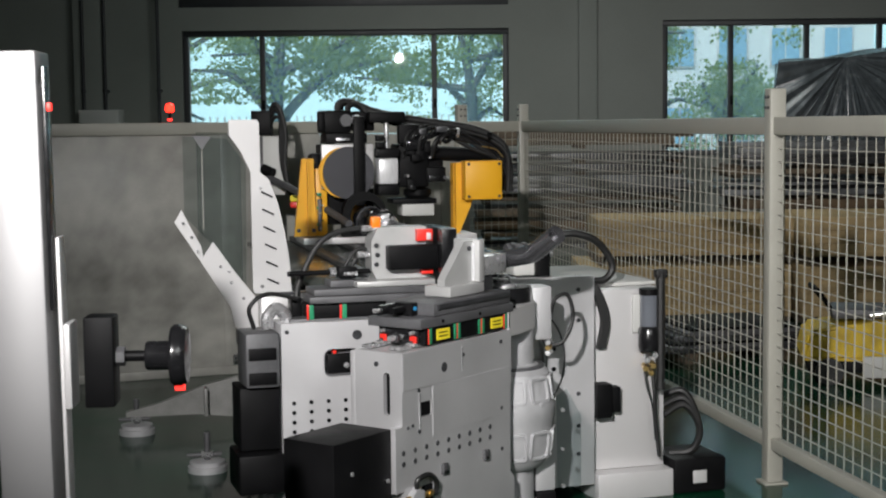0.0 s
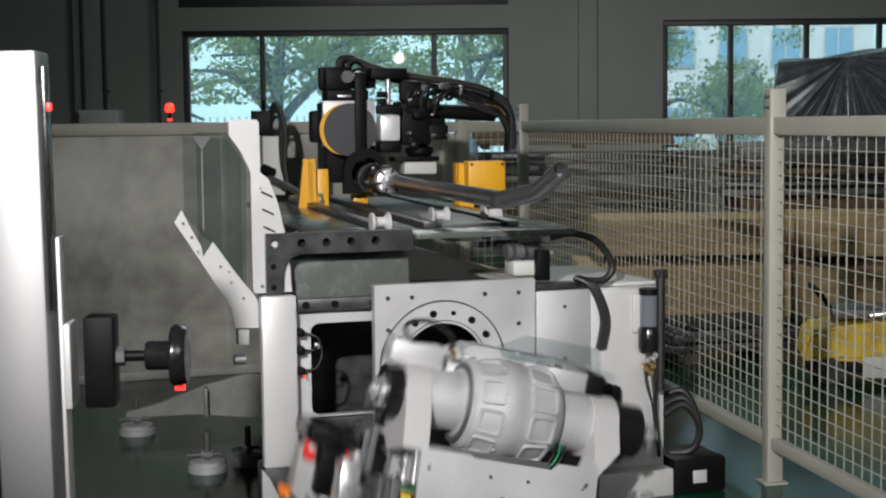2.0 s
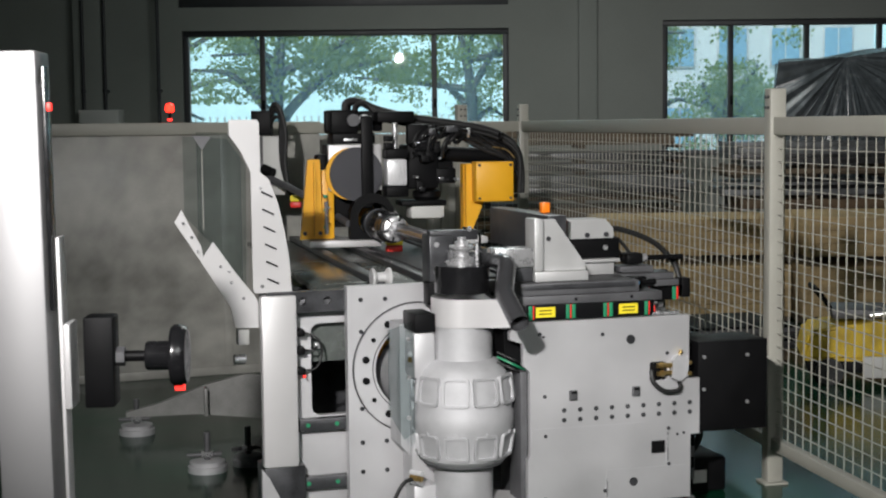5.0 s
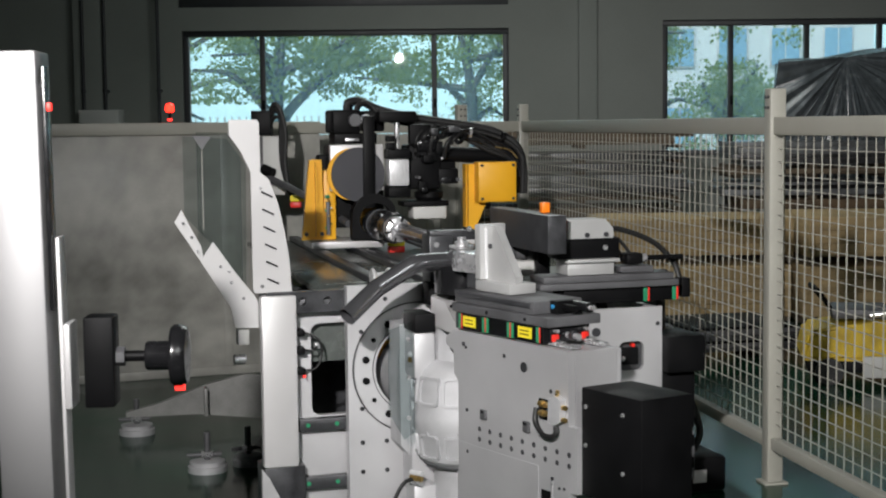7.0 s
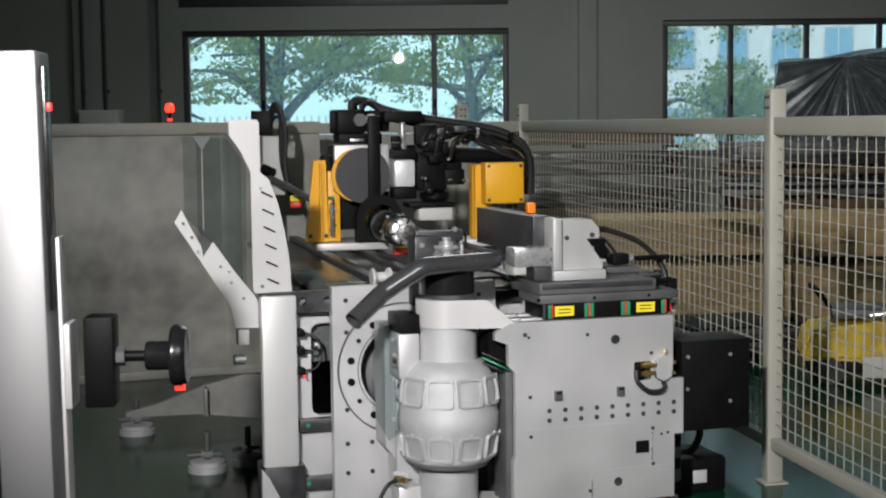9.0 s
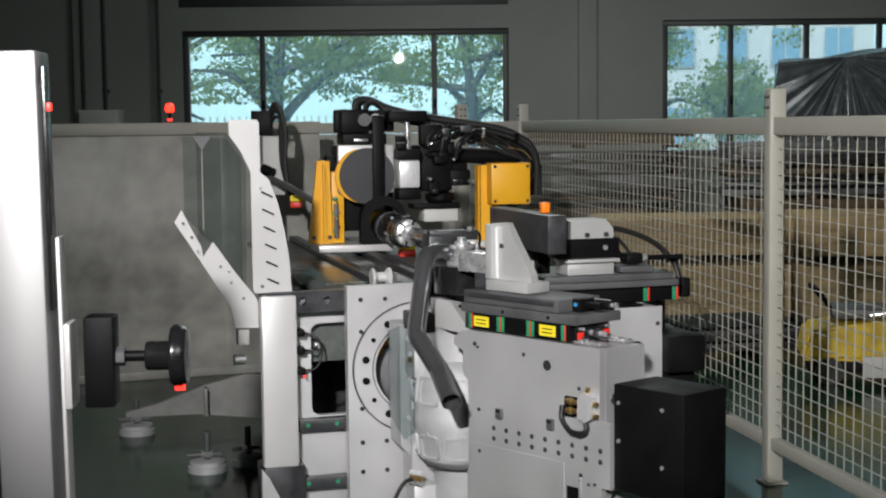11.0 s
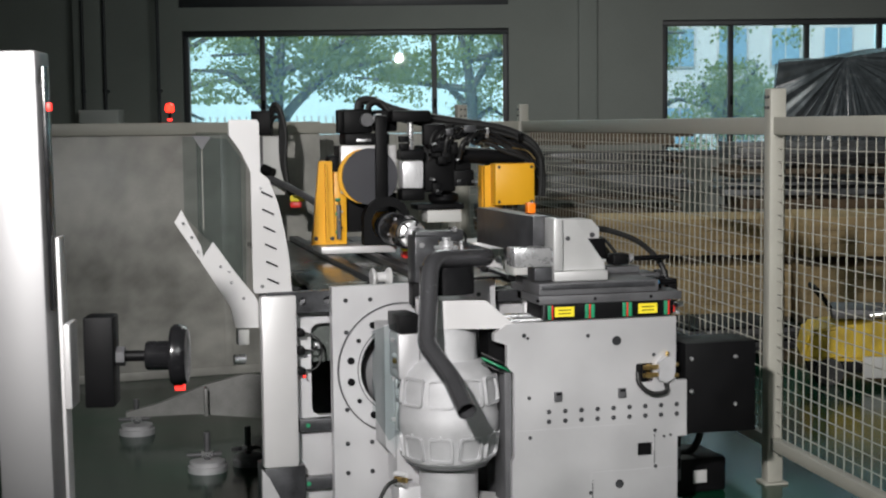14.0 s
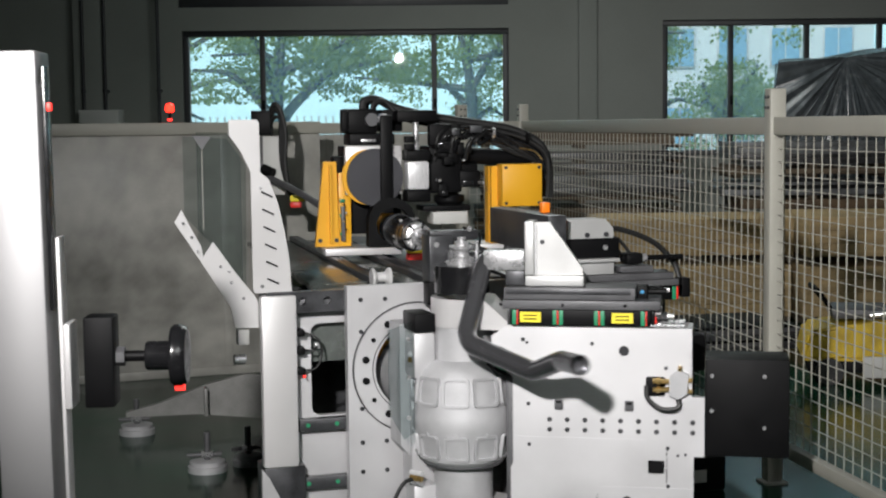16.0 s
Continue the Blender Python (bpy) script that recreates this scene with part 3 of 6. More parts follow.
    for z in (0.36, 0.20, 0.03):
        rodpart("guard_screw", (-0.25, -0.048, z), (-0.25, -0.039, z), 0.009, M_STEEL, h, seg=10)
    hosepart("hose", [(-0.21, 0.02, -0.24), (-0.27, 0.0, -0.26), (-0.315, 0.0, -0.36), (-0.29, 0.0, -0.46), (-0.23, 0.0, -0.44), (-0.215, 0.02, -0.34)], 0.009, M_RUBBER, h)
    # pressure-die carrier
    for s in (1, -1):
        z0, z1 = sorted((s * 0.40, s * -0.02))
        boxpart("carrier_core", (0.26, 0.90, 0.10, 0.26, z0, z1), M_SLIDE, h, 0.006)
    bm = bmesh.new()
    holed(bm, [(0.24, -0.39), (0.948, -0.39), (0.948, 0.43), (0.24, 0.43)], [rrect(0.62, 0.77, -0.275, -0.16, 0.03), rrect(0.74, 0.86, 0.15, 0.28, 0.03)], 0.05, 0.07)
    part("carrier_plate", bm, M_GREY, h)
    boxpart("carrier_end", (0.918, 0.947, 0.071, 0.26, -0.385, 0.425), M_GREY, h, 0.003)
    for s in (1, -1):
        x = 0.80 if s > 0 else 0.70
        zbox("inner_valve", x - 0.05, x + 0.05, 0.08, 0.099, 0.17, 0.25, s, M_BLACK, h, 0.006)
        rodpart("inner_fitting", (x - 0.03, 0.073, s * 0.20), (x - 0.03, 0.095, s * 0.20), 0.012, M_STEEL, h, seg=10)
        rodpart("inner_fitting", (x + 0.02, 0.073, s * 0.26), (x + 0.02, 0.095, s * 0.26), 0.009, M_RED, h, seg=10)
        rodpart("plug", (0.63, 0.044, s * 0.33), (0.63, 0.053, s * 0.33), 0.02, M_DARK, h, seg=14)
        rodpart("screw", (0.925, 0.044, s * 0.355), (0.925, 0.053, s * 0.355), 0.009, M_DARK, h, seg=10)
        rodpart("screw", (0.3, 0.044, s * 0.35), (0.3, 0.053, s * 0.35), 0.009, M_DARK, h, seg=10)
        for k in range(9):
            for z in (0.02, 0.06):
                rodpart("hole", (0.32 + 0.0725 * k, 0.044, s * z), (0.32 + 0.0725 * k, 0.053, s * z), 0.0085, M_BLACK, h, seg=10)
    bm = bmesh.new()
    box(bm, 0.952, 1.12, 0.065, 0.26, -0.13, 0.13, 0.008)
    part("motor_box", bm, M_BLACK, h)
    boxpart("motor_cover", (0.96, 1.10, 0.02, 0.22, -0.36, -0.135), M_SLIDE, h, 0.012)
    boxpart("motor_flange", (0.951, 0.959, 0.05, 0.24, -0.34, -0.135), M_DARK, h, 0.006)
    for z in (-0.30, -0.2):
        boxpart("motor_rib", (0.975, 1.09, 0.012, 0.019, z, z + 0.05), M_BLACK, h, 0.003)
    boxpart("drive_housing", (0.951, 1.14, 0.0, 0.25, 0.135, 0.30), M_BLACK, h, 0.012)
    hosepart("pipe_elbow", [(0.91, 0.14, -0.36), (0.91, 0.14, -0.41), (0.95, 0.13, -0.445), (0.99, 0.12, -0.41), (0.99, 0.12, -0.365)], 0.026, M_STEEL, h)
    hosepart("cable", [(1.05, 0.1, -0.37), (1.07, 0.08, -0.46), (0.99, 0.1, -0.51), (0.86, 0.14, -0.48)], 0.009, M_RUBBER, h)
    for s, shift in ((1, (0.08, -0.10, 0.045)), (-1, (-0.14, -0.10, 0.01))):
        done = set(h.children)
        pressure_die(h, s)
        for ob in set(h.children) - done:
            ob.location = shift
    # wiper die and its holder
    w = boxpart("wiper_block", (-0.06, 0.05, 0.26, 0.38, 0.52, 0.76), M_DARK, h, 0.008)
    boxpart("wiper_arm", (-0.05, 0.17, 0.28, 0.34, 0.735, 0.78), M_DARK, w, 0.006)
    boxpart("wiper_clamp", (-0.08, 0.07, 0.22, 0.30, 0.46, 0.56), M_BLACK, w, 0.006)
    boxpart("wiper_shoe", (0.02, 0.12, 0.1, 0.26, 0.63, 0.70), M_STEEL, w, 0.01)
    for x, z in ((-0.03, 0.72), (0.02, 0.64), (-0.03, 0.6), (0.12, 0.785)):
        rodpart("screw", (x, 0.25, z), (x, 0.262, z), 0.012, M_STEEL, w, seg=10)
    hosepart("oil_line", [(0.1, 0.28, 0.79), (0.18, 0.3, 0.76), (0.2, 0.36, 0.68)], 0.006, M_RUBBER, w)
    # bend dies at both ends of the gearbox
    for s, top in ((1, 0.73), (-1, -0.60)):
        e = s * 0.54 if s > 0 else -0.44
        f = s * 0.655 if s > 0 else -0.51
        rodpart("die_seat", (0, 0, e), (0, 0, f), 0.115, M_PLASTIC, h, "polished black die seat", seg=40)
        bm = bmesh.new()
        prof = [(0.062, 0.0), (0.062, 0.018), (0.052, 0.02), (0.052, 0.036), (0.034, 0.05), (0.03, 0.062), (0.034, 0.074), (0.052, 0.088), (0.052, 0.102), (0.03, 0.104), (0.03, 0.122), (0.018, 0.124), (0.018, 0.145)]
        lathe(bm, [(r, z * (0.8 if s > 0 else 0.35)) for r, z in prof], 28, pose(0, 0, f, 0 if s > 0 else 180, 0, 0))
        part("bend_die", bm, M_STEEL, h, "bright turned steel bend die")
        rodpart("die_pin", (0.06, -0.02, f), (0.06, -0.02, f + (0.1 if s > 0 else -0.03)), 0.008, M_STEEL, h, seg=10)
        boxpart("die_key", (-0.01, 0.1, 0.03, 0.09, *sorted((f, f + s * 0.05))), M_DARK, h, 0.006)
    return h


def stickers(parent, x0, x1, y, z, s):
    """Yellow labels, green and red end caps along a guide block."""
    h = 0.045
    n = x1 - x0
    for f in (0.09, 0.745):
        x = x0 + n * f
        lab = boxpart("warning_label", (x, x + 0.085, y - 0.003, y - 0.0005, *sorted((z + s * 0.012, z + s * 0.054))), M_LABEL, parent, 0, "small yellow warning label")
        for k in range(2):
            boxpart("text_bar", (x + 0.015, x + 0.07, y - 0.0045, y - 0.0032, z + s * (0.024 + 0.014 * k), z + s * (0.028 + 0.014 * k)), M_BLACK, lab, 0)
    for f in (0.035, 0.325, 0.62, 0.95):
        x = x0 + n * f
        boxpart("end_cap", (x, x + 0.016, y - 0.004, y - 0.0005, *sorted((z + s * 0.002, z + s * 0.062))), M_GREEN, parent, 0.001, "green plastic end cap")
        boxpart("seal", (x + 0.018, x + 0.024, y - 0.004, y - 0.0005, *sorted((z + s * 0.002, z + s * 0.062))), M_RED, parent, 0.001)
        if f in (0.325, 0.62):
            boxpart("end_cap", (x + 0.026, x + 0.042, y - 0.004, y - 0.0005, *sorted((z + s * 0.002, z + s * 0.062))), M_GREEN, parent, 0.001, "green plastic end cap")
    boxpart("end_cap", (x0, x0 + 0.010, y - 0.005, y + 0.02, *sorted((z, z + s * 0.064))), M_DARK, parent, 0.002)


def zbox(name, x0, x1, y0, y1, za, zb, s, material, parent, bevel=0.005, label=""):
    return boxpart(name, (x0, x1, y0, y1, *sorted((s * za, s * zb))), material, parent, bevel, label)


def pressure_die(h, s):
    """The pressure die on its slide; s: 1 on the upper side, -1 on the lower, which is built otherwise."""
    zbox("slide_block", 0.42, 0.96, 0.20, 0.34, 0.404, 0.47, s, M_BLACK, h)
    for x in (0.80, 0.94):
        zbox("end_cap", x, x + 0.02, 0.195, 0.199, 0.405, 0.468, s, M_GREEN, h, 0.001, "green plastic end cap")
        zbox("seal", x + 0.021, x + 0.03, 0.195, 0.199, 0.405, 0.468, s, M_RED, h, 0.001)
    zbox("slide_plate", 0.30, 0.96, 0.17, 0.36, 0.472, 0.50, s, M_SLIDE, h, 0.003)
    zbox("slide_plate", 0.32, 0.94, 0.18, 0.35, 0.502, 0.53, s, M_SLIDE, h, 0.003)
    if s > 0:
        zbox("die_holder", 0.44, 0.66, 0.2, 0.34, 0.532, 0.585, s, M_BRACKET, h, 0.004)
        zbox("die_holder", 0.43, 0.68, 0.18, 0.34, 0.587, 0.602, s, M_BRACKET, h, 0.003)
        zbox("clamp_block", 0.40, 0.69, 0.21, 0.34, 0.604, 0.69, s, M_BLACK, h, 0.005)
        bm = bmesh.new()
        prism(bm, [(0.44, s * 0.692), (0.655, s * 0.692), (0.655, s * 0.735), (0.62, s * 0.775), (0.44, s * 0.775)], 0.2, 0.34)
        part("holder_cap", bm, M_BRACKET, h)
        for x in (0.53, 0.62):
            rodpart("bolt", (x, 0.192, s * 0.708), (x, 0.202, s * 0.708), 0.011, M_DARK, h, seg=12)
        rodpart("bolt", (0.62, 0.203, s * 0.65), (0.62, 0.213, s * 0.65), 0.011, M_STEEL, h, seg=12)
        zbox("pressure_die", 0.30, 0.385, 0.08, 0.82, 0.64, 0.805, s, M_DARK, h, 0.004, "dark polished pressure die")
        zbox("red_cap", 0.402, 0.425, 0.2, 0.26, 0.72, 0.765, s, M_RED, h, 0.002)
    else:
        zbox("base_plate", 0.42, 0.76, 0.17, 0.34, 0.532, 0.556, s, M_BRACKET, h, 0.004)
        bm = bmesh.new()
        prism(bm, [(0.44, s * 0.558), (0.66, s * 0.558), (0.68, s * 0.60), (0.68, s * 0.72), (0.65, s * 0.775), (0.44, s * 0.775)], 0.235, 0.34)
        part("holder_plate", bm, M_BRACKET, h, "light grey die holder plate")
        zbox("clamp_block", 0.41, 0.62, 0.165, 0.234, 0.60, 0.70, s, M_BLACK, h, 0.005)
        zbox("red_cap", 0.42, 0.49, 0.2, 0.233, 0.715, 0.765, s, M_RED, h, 0.003)
        zbox("red_cap", 0.42, 0.47, 0.2, 0.233, 0.575, 0.597, s, M_RED, h, 0.003)
        zbox("clip", 0.43, 0.45, 0.19, 0.199, 0.72, 0.75, s, M_ALU, h, 0.003)
        zbox("pressure_die", 0.34, 0.405, 0.12, 0.42, 0.56, 0.77, s, M_PLASTIC, h, 0.004, "dark polished pressure die")
        for x, z in ((0.66, 0.70), (0.66, 0.62), (0.655, 0.66)):
            rodpart("bolt", (x, 0.226, s * z), (x, 0.237, s * z), 0.01, M_DARK, h, seg=12)
        for x, z in ((0.69, 0.66), (0.67, 0.77)):
            rodpart("hose_end", (x - 0.03, 0.28, s * z), (x + 0.04, 0.28, s * z), 0.013, M_STEEL, h, seg=12)
        rodpart("pin", (0.74, 0.25, s * 0.585), (0.80, 0.25, s * 0.585), 0.012, M_STEEL, h)
    rodpart("adjusting_rod", (0.62, 0.28, s * 0.59), (1.03, 0.28, s * 0.59), 0.011, M_BLACK, h)
    zbox("rod_nut", 0.74, 0.82, 0.24, 0.32, 0.565, 0.615, s, M_BLACK, h, 0.01)
    rodpart("lock_nut", (0.825, 0.28, s * 0.59), (0.85, 0.28, s * 0.59), 0.02, M_STEEL, h, seg=6)
    zbox("rod_seat", 0.70, 0.86, 0.22, 0.34, 0.532, 0.56, s, M_SLIDE, h, 0.003)
    e = 0.06 if s > 0 else 0.0
    hosepart("arched_hose", [(0.60 + e, 0.34, s * 0.72), (0.70 + e, 0.36, s * (0.715 if s > 0 else 0.765)), (0.86 + e, 0.36, s * (0.655 if s > 0 else 0.72)), (0.96 + e, 0.35, s * 0.56), (0.985 + e, 0.33, s * 0.48)], 0.013, M_RUBBER, h)
    hosepart("arched_hose", [(0.64, 0.30, s * 0.66), (0.72, 0.31, s * 0.68), (0.79, 0.3, s * 0.6)], 0.008, M_RUBBER, h)
    hosepart("arched_hose", [(0.64, 0.32, s * 0.64), (0.70, 0.33, s * 0.655), (0.76, 0.32, s * 0.59)], 0.008, M_RUBBER, h)
    zbox("hose_block", 0.97 + e, 1.015 + e, 0.28, 0.36, 0.402, 0.49, s, M_BLACK, h, 0.006)
    zbox("signal_cap", *((0.345, 0.383) if s > 0 else (0.63, 0.67)), 0.26, 0.3, *((0.8055, 0.852) if s > 0 else (0.772, 0.82)), s, M_ORANGE, h, 0.006, "orange sensor cap")


def bend_arm():
    """The arm that swings round the gearbox; origin on the axis."""
    a = thing("swing_unit", "light grey boxed steel swing unit with black drive box", "swing unit", MACH)
    f = -0.18
    bm = bmesh.new()
    holed(bm, [(0.207, 0.378), (0.954, 0.378), (0.954, 0.105), (1.004, 0.105), (1.004, -0.136), (0.962, -0.136), (0.962, -0.409), (0.226, -0.409), (0.226, -0.2), (0.236, -0.18), (0.236, 0.17), (0.206, 0.20), (0.206, 0.29), (0.15, 0.31), (0.15, 0.34)],
          [rrect(0.772, 0.85, 0.105, 0.185, 0.01), rrect(0.781, 0.846, -0.21, -0.155, 0.004)], f, f + 0.03)
    part("front_plate", bm, M_GREY, a)
    # black block puts the dark behind both openings into colour
    boxpart("cavity_shade", (0.76, 0.86, f + 0.032, f + 0.06, -0.23, 0.2), M_BLACK, a, 0)
    boxpart("back_plate", (0.24, 0.95, 0.045, 0.07, -0.40, 0.37), M_GREY, a, 0.003)
    bm = bmesh.new()
    slot = rrect(-0.12, -0.09, -0.33, -0.17, 0.014, 4)
    holed(bm, [(f + 0.032, -0.405), (0.043, -0.405), (0.043, 0.374), (f + 0.032, 0.374)], [slot], 0.0, 0.02)
    bmesh.ops.transform(bm, matrix=pose(0.955, 0, 0, 0, 0, 90), verts=bm.verts[:])
    part("end_plate", bm, M_GREY, a)
    boxpart("slot_shade", (0.91, 0.933, -0.13, -0.08, -0.35, -0.15), M_BLACK, a, 0)
    rodpart("end_plug", (0.954, -0.10, 0.185), (0.96, -0.10, 0.185), 0.022, M_DARK, a, seg=16)
    rodpart("end_plug", (0.954, -0.06, -0.36), (0.96, -0.06, -0.36), 0.01, M_DARK, a, seg=10)
    for s, top in ((1, 0.374), (-1, 0.405)):
        zbox("top_plate", 0.24, 0.933, f + 0.032, 0.043, top - 0.024, top, s, M_GREY, a, 0)
        zbox("rail", 0.22, 0.925, -0.145, -0.095, top + 0.005, top + 0.017, s, M_STEEL, a, 0.003)
        zbox("rail", 0.22, 0.925, -0.01, 0.035, top + 0.005, top + 0.017, s, M_STEEL, a, 0.003)
        for x in (0.5, 0.7, 0.88):
            for y in (-0.12, 0.012):
                zbox("rail_screw", x - 0.006, x + 0.006, y - 0.006, y + 0.006, top + 0.0175, top + 0.02, s, M_DARK, a, 0)
    boxpart("middle_core", (0.3, 0.88, -0.12, 0.04, -0.36, 0.34), M_DARK, a, 0)
    # hole rows, screws and seams on the front plate
    for r in range(2):
        for k in range(9):
            x, z = 0.386 + 0.0715 * k, 0.002 - 0.041 * r
            rodpart("countersink", (x, f - 0.002, z), (x, f + 0.001, z), 0.0105, M_SLIDE, a, seg=12)
            rodpart("hole", (x, f - 0.003, z), (x, f + 0.002, z), 0.0075, M_DARK, a, seg=10)
    for x, z, r in ((0.279, 0.327, 0.009), (0.295, 0.315, 0.006), (0.558, 0.314, 0.008), (0.685, 0.287, 0.02), (0.852, 0.22, 0.008), (0.30, 0.065, 0.008), (0.303, -0.102, 0.008), (0.859, -0.104, 0.008), (0.861, -0.258, 0.008), (0.698, -0.323, 0.019), (0.569, -0.353, 0.008), (0.303, -0.37, 0.008), (0.93, -0.128, 0.006), (0.90, -0.132, 0.006)):
        rodpart("screw", (x, f - 0.004, z), (x, f + 0.002, z), r, M_DARK, a, seg=14)
    for x in (0.424, 0.707):
        boxpart("lug", (x - 0.017, x + 0.017, f - 0.015, f - 0.001, 0.045, 0.086), M_SLIDE, a, 0.003)
        boxpart("lug_slot", (x - 0.011, x + 0.011, f - 0.017, f - 0.0152, 0.072, 0.082), M_BLACK, a, 0)
    boxpart("cover_plate", (0.58, 0.958, f - 0.0025, f - 0.0005, -0.405, -0.266), M_GREY, a, 0)
    boxpart("lower_sheet", (0.238, 0.772, f - 0.0022, f - 0.0004, -0.262, -0.071), M_GREY, a, 0)
    # black filling painted in for the shade inside the square hole
    boxpart("hole_shade", (0.783, 0.844, f + 0.003, f + 0.029, -0.208, -0.157), M_BLACK, a, 0)
    boxpart("edge_strip", (0.853, 0.858, f - 0.0035, f - 0.0008, -0.245, -0.10), M_STEEL, a, 0)
    boxpart("edge_strip", (0.575, 0.58, f - 0.0035, f - 0.0008, -0.385, -0.29), M_STEEL, a, 0)
    # junction with brass glands
    boxpart("gland_recess", (0.772, 0.82, f + 0.002, f + 0.006, 0.105, 0.185), M_BLACK, a, 0.001)
    bm = bmesh.new()
    prism(bm, [(0.865, 0.115), (0.90, 0.10), (0.935, 0.12), (0.942, 0.20), (0.90, 0.215), (0.868, 0.19)], f - 0.028, f - 0.001)
    part("gland_block", bm, M_CAST, a)
    for k in range(2):
        rodpart("gland", (0.80, f - 0.016, 0.135 + 0.035 * k), (0.865, f - 0.016, 0.137 + 0.032 * k), 0.01, M_BRASS, a, seg=10)
        rodpart("gland_nut", (0.815, f - 0.016, 0.1355 + 0.034 * k), (0.83, f - 0.016, 0.136 + 0.034 * k), 0.014, M_BRASS, a, seg=6)
        rodpart("gland", (0.94, f - 0.016, 0.13 + 0.045 * k), (0.957, f - 0.016, 0.13 + 0.045 * k), 0.009, M_BRASS, a, seg=10)
    rodpart("gland", (0.905, f - 0.016, 0.212), (0.91, f - 0.016, 0.232), 0.008, M_BRASS, a, seg=10)
    hosepart("gland_cable", [(0.775, f - 0.012, 0.15), (0.782, f - 0.022, 0.10), (0.83, f - 0.028, 0.062), (0.885, f - 0.028, 0.06), (0.905, f - 0.022, 0.075), (0.90, f - 0.018, 0.10)], 0.010, M_RUBBER, a)
    # drive box at the end
    bm = bmesh.new()
    box(bm, 1.006, 1.335, -0.163, 0.07, -0.136, 0.257, 0.006)
    d = part("drive_box", bm, M_BLACK, a, "black sheet-metal drive cover")
    for x, z in ((1.032, 0.19), (1.237, 0.19), (1.032, 0.05), (1.237, -0.015)):
        rodpart("screw", (x, -0.168, z), (x, -0.16, z), 0.008, M_STEEL, d, seg=8)
    # hub straps above and below the gearbox
    for z0, z1, drop in ((0.36, 0.478, 0.10), (-0.49, -0.38, 0.0)):
        bm = bmesh.new()
        n = 14
        ring = [(0.132 * math.cos(math.pi / 2 + math.pi * k / n), 0.132 * math.sin(math.pi / 2 + math.pi * k / n)) for k in range(n + 1)] + [(0.12, -0.165), (0.236, -0.176), (0.236, 0.04), (0.12, 0.12)]
        lo = [bm.verts.new((x, y, z0)) for x, y in ring]
        hi = [bm.verts.new((x, y, z1 - (drop if x > 0.2 else 0))) for x, y in ring]
        bm.faces.new(list(reversed(lo)))
        bm.faces.new(hi)
        for k in range(len(ring)):
            j = (k + 1) % len(ring)
            bm.faces.new((lo[k], lo[j], hi[j], hi[k]))
        bmesh.ops.recalc_face_normals(bm, faces=bm.faces[:])
        part("hub_strap", bm, M_WHITE, a)
    # hydraulic lines in the notch
    for k in range(3):
        hosepart("hose", [(0.12, -0.10, 0.25 - 0.02 * k), (0.18, -0.14, 0.22 - 0.02 * k), (0.24, -0.11, 0.19 - 0.02 * k)], 0.005, M_GREEN if k == 1 else M_RUBBER, a)
    boxpart("notch_shade", (0.15, 0.235, -0.10, 0.04, 0.17, 0.34), M_BLACK, a, 0)
    # dark grey puts the shade beside the gearbox into this plate's colour
    boxpart("notch_plate", (0.205, 0.234, f + 0.031, 0.0, -0.4, 0.17), M_SLIDE, a, 0.003)
    return a


